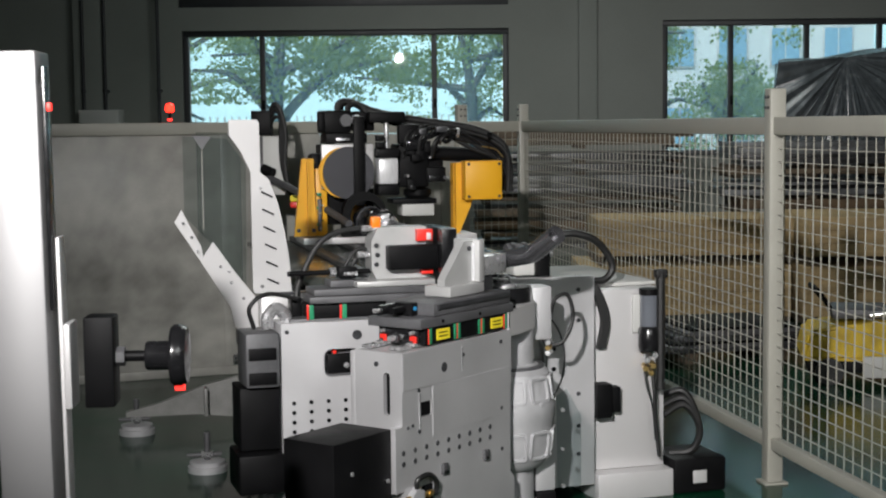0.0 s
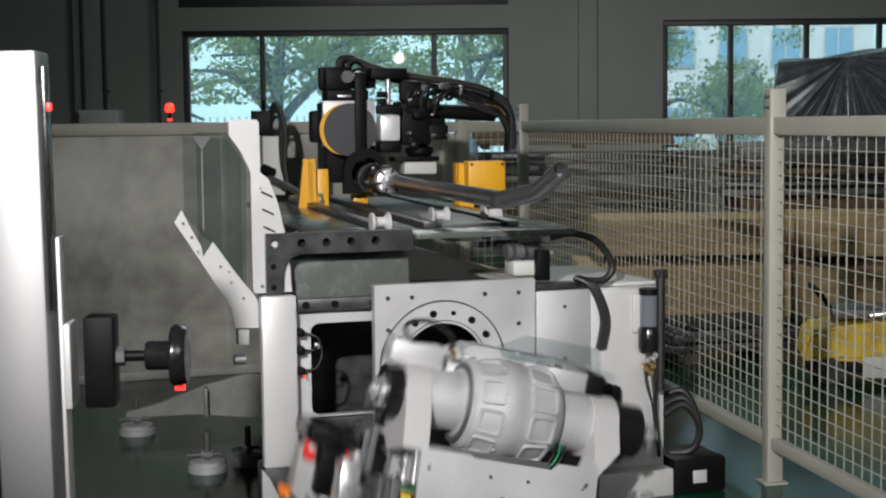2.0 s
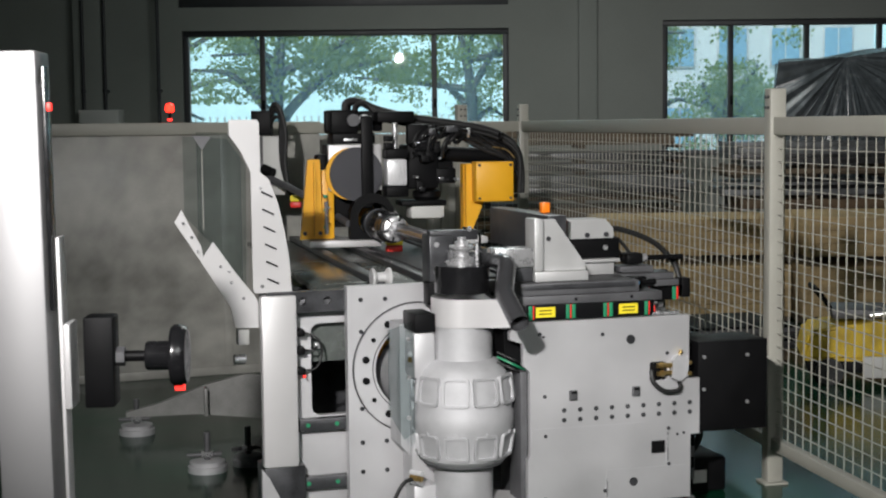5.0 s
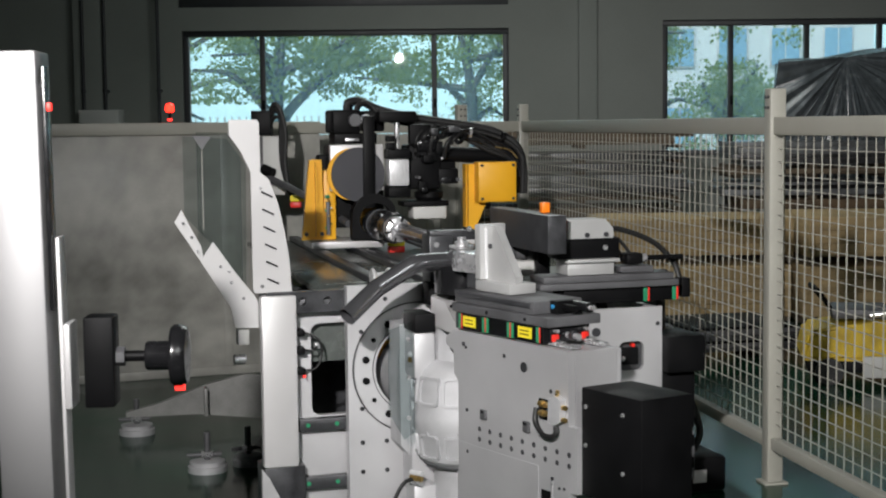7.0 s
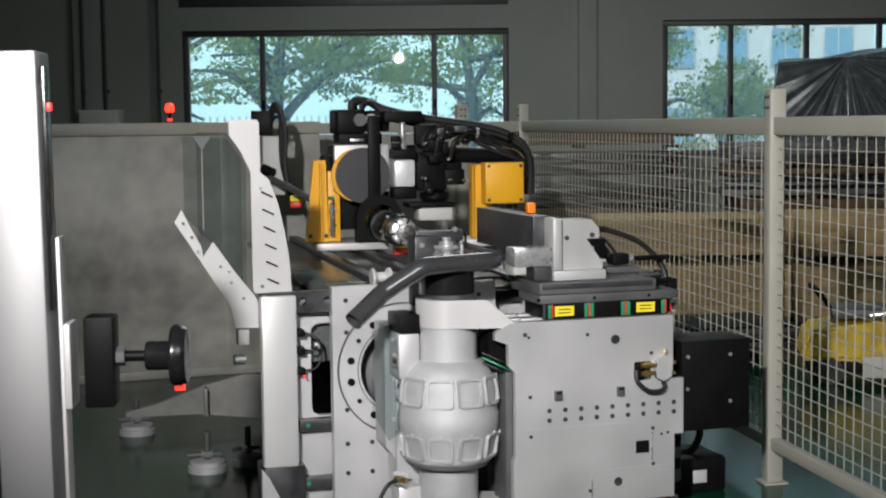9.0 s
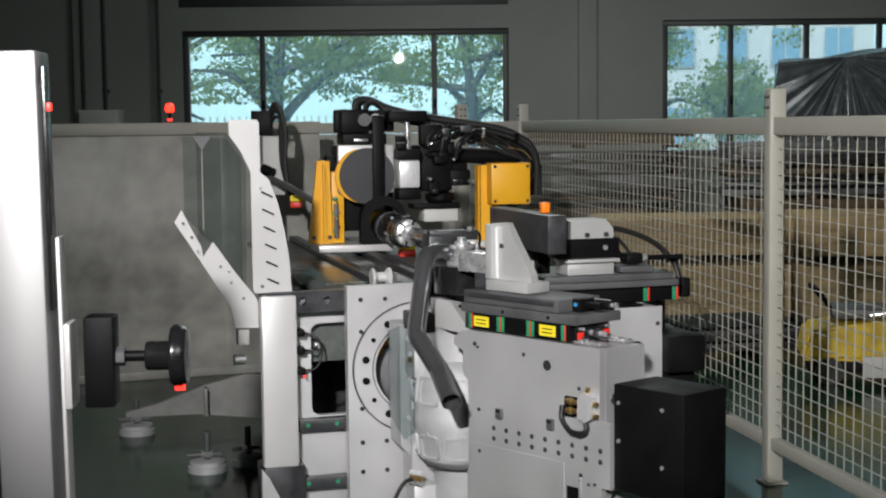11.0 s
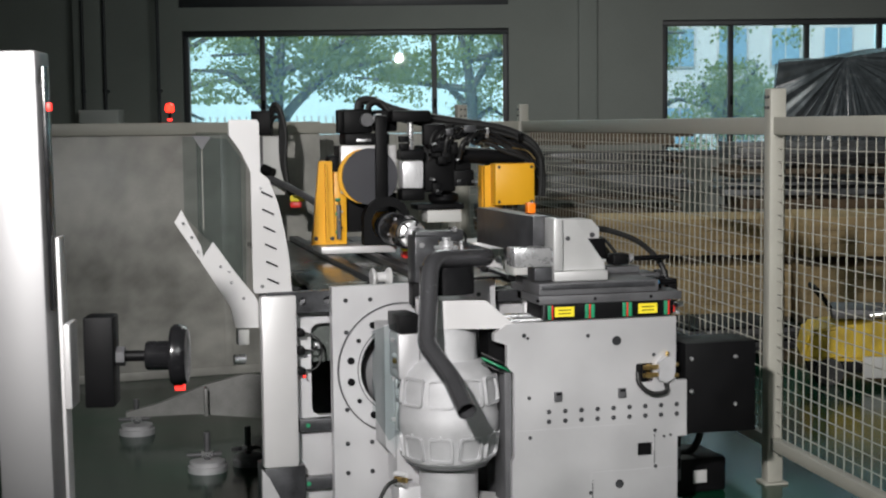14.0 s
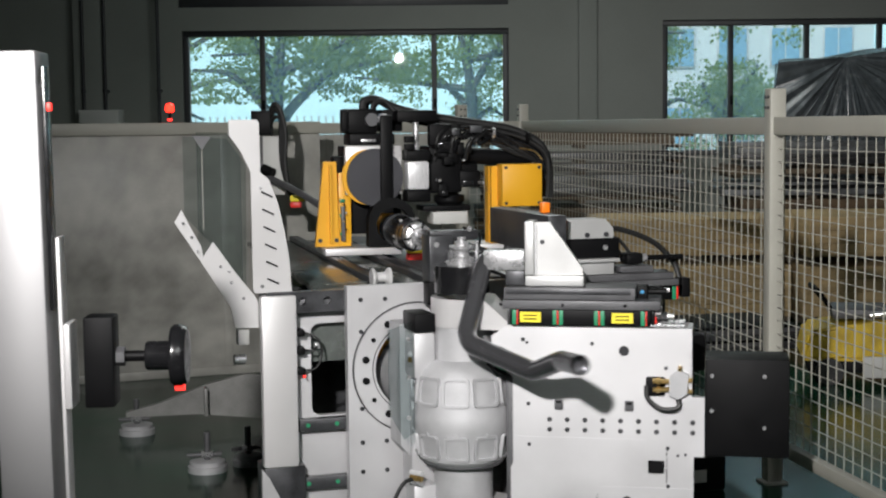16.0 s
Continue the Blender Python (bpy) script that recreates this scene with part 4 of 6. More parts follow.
def clamp_slide(s, reach=0.0):
    """The clamp die on its slide; origin on the arm's axis, at the open end of its stroke."""
    top = 0.86 if s > 0 else 0.81
    c = thing("clamp_slide", "dark clamp slide with light grey bracket on the bend arm", "clamp slide", MACH)
    zbox("guide_block", 0.365, 0.94, -0.15, 0.07, 0.447, 0.512, s, M_BLACK, c)
    stickers(c, 0.365, 0.93, -0.151, s * 0.448, s)
    zbox("slide_base", 0.345, 0.98, -0.16, 0.09, 0.514, 0.55, s, M_SLIDE, c, 0.003)
    zbox("slide_plate", 0.35, 0.88, -0.148, 0.08, 0.552, 0.60, s, M_SLIDE, c, 0.003)
    zbox("wear_strip", 0.36, 0.86, -0.155, -0.1485, 0.575, 0.595, s, M_DARK, c, 0.001)
    zbox("rod_block", 0.882, 0.925, -0.075, 0.005, 0.552, 0.602, s, M_BLACK, c, 0.004)
    rodpart("damper", (0.89, 0.035, s * 0.575), (0.985, 0.035, s * 0.575), 0.02, M_PLASTIC, c)
    rodpart("damper_rod", (0.985, 0.035, s * 0.575), (1.01, 0.035, s * 0.575), 0.009, M_STEEL, c)
    rodpart("rod", (0.926, -0.04, s * 0.578), (1.0, -0.04, s * 0.578), 0.013, M_BLACK, c)
    rodpart("pin", (0.904, -0.081, s * 0.58), (0.904, -0.074, s * 0.58), 0.008, mat("blue_plug", (0.03, 0.25, 0.5), 0.4), c)
    bm = bmesh.new()
    prism(bm, [(0.41 + reach, s * 0.645), (0.605 + reach, s * 0.645), (0.605 + reach, s * 0.67), (0.47 + reach, s * top), (0.41 + reach, s * top)], -0.075, -0.04)
    part("gusset", bm, M_BRACKET, c, "light grey triangular gusset plate")
    zbox("bracket_base", 0.372 + reach, 0.61 + reach, -0.105, 0.02, 0.602, 0.644, s, M_BRACKET, c, 0.005)
    zbox("bracket_flange", 0.37 + reach, 0.409 + reach, -0.105, 0.02, 0.646, top + 0.005, s, M_BRACKET, c, 0.005)
    hosepart("weld_bead", [(0.412 + reach, -0.078, s * 0.65), (0.412 + reach, -0.078, s * 0.74), (0.412 + reach, -0.078, s * (top - 0.01))], 0.006, M_ALU, c, "bright weld bead")
    zbox("clamp_die", 0.20 + reach, 0.368 + reach, -0.10, 0.02, 0.665, 0.745, s, M_STEEL, c, 0.006, "bright machined steel clamp die")
    zbox("die_carrier", 0.29 + reach, 0.368 + reach, -0.09, 0.01, 0.604, 0.663, s, M_DARK, c, 0.004)
    rodpart("bolt", (0.44 + reach, -0.082, s * 0.78), (0.44 + reach, -0.074, s * 0.78), 0.01, M_DARK, c, seg=10)
    zbox("stop", 0.943, 0.956, -0.13, 0.05, 0.452, 0.508, s, M_PLASTIC, c, 0.004)
    for y in (-0.125, 0.015):
        zbox("seal", 0.957, 0.964, y, y + 0.032, 0.456, 0.484, s, M_RED, c, 0.003, "red plastic wiper seal")
        rodpart("grease_nipple", (0.957, y + 0.016, s * 0.497), (0.978, y + 0.016, s * 0.497), 0.007, M_STEEL, c, seg=8)
        zbox("rail_stop", 0.966, 0.984, y - 0.004, y + 0.034, 0.447, 0.46, s, M_STEEL, c, 0.002)
        rodpart("stop_screw", (0.975, y + 0.015, s * 0.46), (0.975, y + 0.015, s * 0.468), 0.006, M_DARK, c, seg=8)
    rodpart("stop_rod", (0.957, -0.05, s * 0.478), (1.03, -0.05, s * 0.478), 0.011, M_STEEL, c)
    rodpart("stop_nut", (0.985, -0.05, s * 0.478), (1.003, -0.05, s * 0.478), 0.02, M_DARK, c, seg=6)
    for k in range(3):
        rodpart("cap_screw", (0.34 + 0.25 * k, -0.163, s * 0.532), (0.34 + 0.25 * k, -0.158, s * 0.532), 0.007, M_BLACK, c, seg=8)
    return c


def carriage_base():
    """The yellow frame of the feed carriage; it runs along the tube line."""
    c = thing("carriage_frame", "yellow painted feed carriage frame on the bed", "carriage", LINE)
    bm = bmesh.new()
    prism(bm, [(-0.30, 0.84), (-0.17, 0.84), (-0.18, 1.30), (-0.25, 1.30)], 1.38, 1.42)
    prism(bm, [(-0.205, 0.84), (-0.17, 0.84), (-0.18, 1.30), (-0.205, 1.30)], 1.42, 1.62)
    prism(bm, [(-0.222, 0.86), (-0.208, 0.86), (-0.213, 1.285), (-0.222, 1.285)], 1.345, 1.38)
    part("left_bracket", bm, M_YELLOW, c, "yellow gusseted bracket")
    bm = bmesh.new()
    prism(bm, [(0.69, 0.83), (0.71, 0.83), (0.80, 1.04), (0.80, 1.27), (0.69, 1.26)], 1.38, 1.42)
    prism(bm, [(0.685, 0.83), (0.71, 0.83), (0.71, 1.26), (0.685, 1.26)], 1.42, 1.50)
    part("right_bracket", bm, M_YELLOW, c, "yellow gusseted bracket")
    for x in (-0.275, -0.185):
        rodpart("bolt", (x, 1.372, 0.875), (x, 1.381, 0.875), 0.012, M_DARK, c, seg=8)
    d = boxpart("terminal_box", (0.725, 0.955, 1.28, 1.40, 1.04, 1.275), M_YELLOW, c, 0.008, "yellow steel terminal box")
    for x in (0.745, 0.935):
        for z in (1.06, 1.255):
            rodpart("screw", (x, 1.272, z), (x, 1.281, z), 0.009, M_DARK, d, seg=8)
    boxpart("middle_leg", (0.05, 0.14, 1.42, 1.5, 0.80, 1.1), M_YELLOW, c, 0.006)
    boxpart("foot_plate", (-0.26, 0.16, 1.3, 1.6, 0.795, 0.835), M_WHITE, c, 0.006, "white bed-plate")
    boxpart("foot_plate", (0.6, 0.8, 1.3, 1.6, 0.795, 0.835), M_WHITE, c, 0.006)
    boxpart("rail_wiper", (0.16, 0.25, 1.14, 1.2, 0.812, 0.845), M_LABEL, c, 0.004)
    boxpart("rail_wiper", (0.16, 0.25, 1.14, 1.2, 0.775, 0.81), M_RED, c, 0.004)
    for z in (0.90, 1.00, 1.08):
        boxpart("guide_block", (-0.165, -0.14, 1.36, 1.389, z, z + 0.018), M_GREEN, c, 0.003)
    boxpart("guide_rail", (-0.168, -0.10, 1.39, 1.44, 0.84, 1.24), M_YELLOW, c, 0.004)
    boxpart("guide_strip", (-0.160, -0.140, 1.35, 1.385, 0.87, 1.06), M_SLIDE, c, 0.003)
    for k in range(5):
        rodpart("fitting", (-0.15 + 0.012 * (k % 2), 1.325, 0.89 + 0.045 * k), (-0.15 + 0.012 * (k % 2), 1.35, 0.89 + 0.045 * k), 0.005, (M_STEEL, M_BLACK, M_BRASS)[k % 3], c, seg=8)
    return c


def spindle_head():
    """The rising spindle head of the carriage."""
    c = thing("spindle_head", "black spindle head with motor, collet and pneumatic cylinder", "carriage head", LINE)
    # nose and collet
    bm = bmesh.new()
    lathe(bm, [(0.088, 0.0), (0.088, 0.06), (0.083, 0.065), (0.083, 0.34), (0.086, 0.345), (0.086, 0.46), (0.082, 0.47), (0.078, 0.52)], 36, pose(0.135, 1.36, 0.93, 90, 0, 0))
    part("nose", bm, M_PLASTIC, c, "long glossy black spindle nose")
    bm = bmesh.new()
    lathe(bm, [(0.0885, 0.0), (0.0895, 0.004), (0.0895, 0.02), (0.0885, 0.024)], 36, pose(0.135, 1.262, 0.93, 90, 0, 0))
    part("nose_ring", bm, M_DARK, c)
    bm = bmesh.new()
    lathe(bm, [(0.070, 0.0), (0.072, 0.004), (0.072, 0.055), (0.066, 0.066), (0.046, 0.072), (0.043, 0.08), (0.026, 0.08)], 36, pose(0.135, 0.838, 0.93, 90, 0, 0))
    part("collet", bm, M_STEEL, c, "bright slotted steel collet")
    for k in range(6):
        bm = bmesh.new()
        box(bm, -0.005, 0.005, 0.762, 0.80, 0.03, 0.0732, 0, pose(0.135, 0, 0.93, 0, 60 * k + 20, 0))
        part("collet_slot", bm, M_BLACK, c)
    for k in range(6):
        a = math.pi * k / 3 + 0.1
        x, z = 0.135 + 0.0875 * math.cos(a), 0.93 + 0.0875 * math.sin(a)
        rodpart("cap_screw", (x, 0.98, z), (x, 0.955, z), 0.007, M_STEEL, c, seg=8)
    # ring housing
    bm = bmesh.new()
    n = [(0.105 + 0.13 * math.cos(t), 0.975 + 0.13 * math.sin(t)) for t in [math.pi * k / 16 for k in range(17)]] 
    holed(bm, [(0.235, 0.975)] + n[1:17] + [(-0.025, 0.84), (0.235, 0.84)], [circle(0.115, 0.955, 0.095, 28)], 1.28, 1.36)
    part("ring_housing", bm, M_BLACK, c)
    # drive disc
    bm = bmesh.new()
    rod(bm, (0.02, 1.329, 1.215), (0.02, 1.309, 1.215), 0.155, 44)
    part("drive_disc", bm, mat("dark_grey_cover", (0.035, 0.035, 0.042), 0.45, var=0.1), c)
    bm = bmesh.new()
    rod(bm, (-0.008, 1.3445, 1.215), (-0.008, 1.3295, 1.215), 0.150, 44)
    part("disc_rim", bm, M_YELLOW, c)
    boxpart("side_motor", (-0.19, -0.12, 1.44, 1.56, 1.14, 1.33), M_BLACK, c, 0.02)
    boxpart("body_plate", (-0.135, 0.175, 1.345, 1.40, 1.12, 1.385), M_WHITE, c, 0.006)
    boxpart("body_block", (-0.1, 0.2, 1.47, 1.8, 0.9, 1.38), M_BLACK, c, 0.01)
    # upper drive unit
    bm = bmesh.new()
    box(bm, -0.12, 0.05, 1.38, 1.6, 1.45, 1.585, 0.012)
    box(bm, -0.10, 0.15, 1.40, 1.6, 1.388, 1.45, 0.008)
    box(bm, -0.15, -0.11, 1.36, 1.42, 1.46, 1.58, 0.01)
    box(bm, 0.08, 0.2, 1.42, 1.7, 1.46, 1.58, 0.012)
    part("top_motor", bm, M_BLACK, c)
    boxpart("motor_plate", (-0.04, 0.04, 1.376, 1.38, 1.405, 1.42), M_STEEL, c, 0.001)
    bm = bmesh.new()
    rod(bm, (0.015, 1.39, 1.525), (0.015, 1.35, 1.525), 0.036, 24)
    part("pulley", bm, M_SLIDE, c)
    rodpart("pulley_nut", (0.075, 1.39, 1.53), (0.075, 1.33, 1.53), 0.028, M_STEEL, c)
    bm = bmesh.new()
    box(bm, 0.045, 0.115, 1.281, 1.308, 1.02, 1.55, 0.012)
    part("strap_bar", bm, M_BLACK, c, "long matt black tie bar")
    # clamp cylinder
    bm = bmesh.new()
    box(bm, 0.19, 0.31, 1.26, 1.38, 1.145, 1.30, 0.014)
    y = part("air_cylinder", bm, M_ALU, c, "bright aluminium pneumatic cylinder")
    boxpart("cylinder_cap", (0.185, 0.315, 1.255, 1.385, 1.302, 1.36), M_BLACK, y, 0.008)
    boxpart("cylinder_cap", (0.185, 0.315, 1.255, 1.385, 1.08, 1.143), M_BLACK, y, 0.008)
    rodpart("piston_rod", (0.25, 1.32, 1.36), (0.25, 1.32, 1.53), 0.016, M_STEEL, y)
    boxpart("cross_head", (0.14, 0.36, 1.28, 1.40, 1.51, 1.575), M_BLACK, y, 0.012)
    for z in (1.36, 1.40):
        boxpart("valve", (0.17, 0.22, 1.22, 1.27, z, z + 0.035), M_BLACK, y, 0.004)
    # valve blocks, cable bundle
    bm = bmesh.new()
    box(bm, 0.33, 0.52, 1.36, 1.6, 1.12, 1.38, 0.015)
    box(bm, 0.38, 0.62, 1.4, 1.62, 1.15, 1.28, 0.012)
    box(bm, 0.33, 0.46, 1.34, 1.4, 1.38, 1.5, 0.012)
    box(bm, 0.40, 0.58, 1.42, 1.6, 1.29, 1.36, 0.01)
    rod(bm, (0.4, 1.45, 1.33), (0.95, 1.5, 1.30), 0.045, 14)
    part("valve_block", bm, M_BLACK, c)
    boxpart("base_slab", (0.30, 0.57, 1.38, 1.56, 1.02, 1.05), M_BLACK, c, 0.004)
    boxpart("lower_block", (0.36, 0.56, 1.40, 1.55, 0.945, 1.018), M_LGREY, c, 0.008)
    bm = bmesh.new()
    lathe(bm, [(0.07, 0.0), (0.085, 0.02), (0.085, 0.05), (0.05, 0.06), (0.05, 0.12)], 24, pose(0.47, 1.47, 1.052))
    part("rotary_joint", bm, M_BLACK, c)
    boxpart("slide_nose", (0.50, 0.62, 1.34, 1.40, 1.15, 1.24), M_BLACK, c, 0.01)
    random.seed(31)
    for k in range(12):
        x, z = random.uniform(0.40, 0.60), random.uniform(1.10, 1.47)
        w, h, d = random.uniform(0.015, 0.04), random.uniform(0.012, 0.035), random.uniform(0.02, 0.06)
        boxpart("valve", (x - w, x + w, 1.355 - d, 1.358, z - h, z + h), random.choice((M_BLACK, M_PLASTIC, M_DARK)), c, 0.004)
    for k in range(9):
        x, z = random.uniform(0.34, 0.62), random.uniform(1.12, 1.48)
        rodpart("fitting", (x, 1.285, z), (x + random.uniform(-0.01, 0.01), 1.345, z), random.uniform(0.006, 0.011), (M_STEEL, M_BLACK, M_BLACK)[k % 3], c, seg=10)
    # cable bundle swept over to the terminal box
    for k, (r, dy, dz) in enumerate(((0.022, 0.0, 0.0), (0.018, 0.035, -0.012), (0.014, -0.03, -0.03), (0.012, 0.05, -0.045))):
        hosepart("cable", [(-0.02 + 0.025 * k, 1.44 + dy, 1.575), (-0.01 + 0.025 * k, 1.44 + dy, 1.625 + dz * 0.4), (0.06 + 0.02 * k, 1.45 + dy, 1.635 + dz * 0.4), (0.19, 1.45 + dy, 1.582 + dz), (0.423, 1.45 + dy, 1.532 + dz), (0.776, 1.45 + dy, 1.478 + dz), (0.942, 1.45 + dy, 1.418 + dz), (1.021, 1.45 + dy, 1.345 + dz), (1.051 - 0.008 * k, 1.45 + dy, 1.224), (1.05 - 0.01 * k, 1.45 + dy, 1.08)], r, M_PLASTIC if k % 2 else M_RUBBER, c)
    for k in range(12):
        random.seed(20 + k)
        x0 = 0.36 + 0.022 * k
        up = random.uniform(0.0, 0.05)
        lo = random.uniform(-0.05, 0.02)
        hosepart("air_line", [(x0, 1.34 + 0.01 * (k % 3), 1.30 + 0.04 * (k % 4)), (x0 + 0.02, 1.33, 1.39 + up), (x0 + 0.13, 1.38 + 0.02 * (k % 3), 1.43 + up), (0.80 + 0.01 * k, 1.42, 1.38 + lo), (0.97, 1.43, 1.32 + lo), (1.02, 1.43, 1.22 + lo)], 0.007 + 0.003 * (k % 3), M_PLASTIC if k % 2 else M_RUBBER, c)
    for k in range(3):
        rodpart("cable_clip", (0.50 + 0.2 * k, 1.40, 1.47 - 0.025 * k), (0.515 + 0.2 * k, 1.40, 1.468 - 0.025 * k), 0.03, M_STEEL if k == 1 else M_BLACK, c, seg=10)
    hosepart("marked_cable", [(0.86, 1.40, 1.36), (0.95, 1.41, 1.34), (1.0, 1.41, 1.29)], 0.004, M_BRASS, c, "yellow-marked cable")
    return c


# ---- the steel tube, bent as the clip runs ----
TUBE_R = 0.038
BEND_R = 0.10
TH4, TH3, TH2, TH1 = radians(54.4), radians(68.2), radians(35.4), radians(22.8)


def tangent(th):
    return BEND_R * math.tan(th / 2)


ARC5 = 0.111
S45 = 0.07
S34 = 0.372 - tangent(TH4) - tangent(TH3)
S23 = 0.375 - tangent(TH3) - tangent(TH2)
S12 = 0.191 - tangent(TH2) - tangent(TH1)
STIP = 0.19 - tangent(TH1)
NLINK = 8


def tube_piece(t, name, pts, label="", bore=False):
    bm = bmesh.new()
    if bore:
        hose(bm, pts, TUBE_R, soft=False, seg=28)
        end = [f for f in bm.faces if len(f.verts) > 4][-1]
        n = end.normal.copy() if end.normal.length else Vector((0, -1, 0))
        bm.normal_update()
        r = bmesh.ops.inset_individual(bm, faces=[end], thickness=0.005)
        bmesh.ops.translate(bm, vec=-end.normal * 0.06, verts=end.verts[:])
    else:
        hose(bm, pts, TUBE_R, soft=False, seg=28)
    return part(name, bm, M_TUBE, t, label)


def steel_tube():
    """Straight runs, short links for the bends still to be made, and the bent leading end; each runs along its own -y."""
    t = thing("steel_tube", "dark drawn steel tube being bent, held in the collet", "steel tube", LINE)
    pieces = [("straight_run", tube_piece(t, "straight_run", [(0, 2.2, 0), (0, 0, 0)]))]
    for key, arc in (("b5", ARC5), ("b4", BEND_R * TH4), ("b3", BEND_R * TH3)):
        step = arc / NLINK
        for k in range(NLINK):
            pieces.append((key, tube_piece(t, "bend_link", [(0, 0.002, 0), (0, -step - 0.002, 0)])))
        run = {"b5": S45, "b4": S34, "b3": 0}[key]
        if run:
            pieces.append((key + "_run", tube_piece(t, "straight_run", [(0, 0.004, 0), (0, -run - 0.004, 0)])))
    # leading end: run, bend, run, bend, tip
    pts, m = [Vector((0, 0.004, 0))], pose(0, 0, 0, 0, 299.8, 0) @ pose(0, -S23, 0)
    pts.append(m.translation.copy())
    for th, run, twist in ((TH2, S12, -111.2), (TH1, STIP, 0)):
        for k in range(8):
            m = m @ pose(0, 0, 0, 0, 0, -math.degrees(th) / 16) @ pose(0, -BEND_R * th / 8, 0) @ pose(0, 0, 0, 0, 0, -math.degrees(th) / 16)
            pts.append(m.translation.copy())
        m = m @ pose(0, 0, 0, 0, twist, 0) @ pose(0, -run, 0)
        pts.append(m.translation.copy())
    pieces.append(("tip", tube_piece(t, "leading_end", pts, "bent open tube end", True)))
    return t, pieces


def tube_poses(pieces, feed, roll, height, b3, b4, b5):
    """Where each piece lies, for the feed along the bed, the roll of the collet and the bends made so far (degrees)."""
    m = pose(0.13, feed, 0.93 + height, 0, roll, 0)
    if b5 > 0:
        m = pose(0.13, feed, 0.93 + height)
    out = [m]
    i = 1
    for key, arc, total, made, twist in (("b5", ARC5, 60.0, b5, roll if b5 > 0 else 0.0), ("b4", BEND_R * TH4, 54.4, b4, -111.0), ("b3", BEND_R * TH3, 68.2, b3, 0.0)):
        step, share = arc / NLINK, total / NLINK
        for k in range(NLINK):
            bent = min(max(made - (NLINK - 1 - k) * share, 0), share)
            m = m @ pose(0, 0, 0, 0, 0, -bent / 2)
            out.append(m)
            m = m @ pose(0, -step, 0) @ pose(0, 0, 0, 0, 0, -bent / 2)
        if key != "b3":
            if key == "b5":
                m = m @ pose(0, 0, 0, 0, twist, 0)
            out.append(m)
            m = m @ pose(0, -(S45 if key == "b5" else S34), 0)
            if key == "b4":
                m = m @ pose(0, 0, 0, 0, twist, 0)
    out.append(m)
    return out


machine_base()
hydraulic_cabinet()
side_guard()
BED = lift_bed()
SLIDE = slide_plate()
HEAD = bend_head()
ARM = bend_arm()
CLAMP_UP = clamp_slide(1, 0.06)
CLAMP_LOW = clamp_slide(-1, 0.1)
FRAME = carriage_base()
SPINDLE = spindle_head()
TUBE, PIECES = steel_tube()


# ---- beside the machine ----
def column_with_knob():
    c = thing("guard_column", "white painted steel column with sliding door edge", "column", pose(-1.028, 3.59, 0, 0, -0.6, 3))
    boxpart("post", (-0.062, 0.068, 0, 0.16, 0, 1.937), M_POST, c, 0.008)
    boxpart("door_edge", (0.09, 0.10, 0.03, 0.1, 0, 1.48), M_WHITE, c, 0.003)
    boxpart("glass_edge", (0.074, 0.084, 0.02, 0.06, 1.3, 1.9), M_PLASTIC, c, 0.002)
    boxpart("red_marker", (0.076, 0.094, 0.03, 0.05, 1.79, 1.81), M_REDDOT, c, 0.003)
    boxpart("striker_plate", (0.101, 0.118, 0.02, 0.12, 1.052, 1.265), M_WHITE, c, 0.004)
    b = thing("latch_knob", "black star-grip knob on a threaded latch block", "knob", pose(-0.905, 3.67, 1.16, 0, 0, 3))
    boxpart("block", (0, 0.075, 0, 0.09, -0.115, 0.115), M_BLACK, b, 0.006)
    rodpart("nut", (0.076, 0.04, 0.01), (0.098, 0.04, 0.01), 0.025, M_SLIDE, b, seg=6)
    rodpart("threaded_stem", (0.098, 0.04, 0.01), (0.15, 0.04, 0.01), 0.014, M_BLACK, b)
    bm = bmesh.new()
    lathe(bm, [(0.034, 0.15), (0.037, 0.155), (0.037, 0.205), (0.04, 0.212), (0.072, 0.214), (0.079, 0.222), (0.079, 0.24), (0.07, 0.255), (0.03, 0.26)], 40, pose(0, 0.04, 0.01, 0, 90, 0))
    part("grip", bm, M_PLASTIC, b, "glossy black plastic grip")
    rodpart("red_ring", (0.222, 0.04, -0.069), (0.246, 0.04, -0.069), 0.012, M_REDDOT, b, "glowing red indicator", 16)


def signal_lamp():
    l = thing("signal_lamp", "small glowing red signal lamp on the screen", "signal lamp", pose(-1.87, 10.2, 1.775))
    rodpart("stem", (0, 0, 0), (0, 0, 0.07), 0.012, M_BLACK, l)
    bm = bmesh.new()
    lathe(bm, [(0.024, 0.0), (0.03, 0.01), (0.03, 0.045), (0.02, 0.058), (0.006, 0.062)], 20, pose(0, 0, 0.072))
    part("lens", bm, M_REDLAMP, l)
    rodpart("ring", (0, 0, 0.012), (0, 0, 0.03), 0.017, M_REDDOT, l)


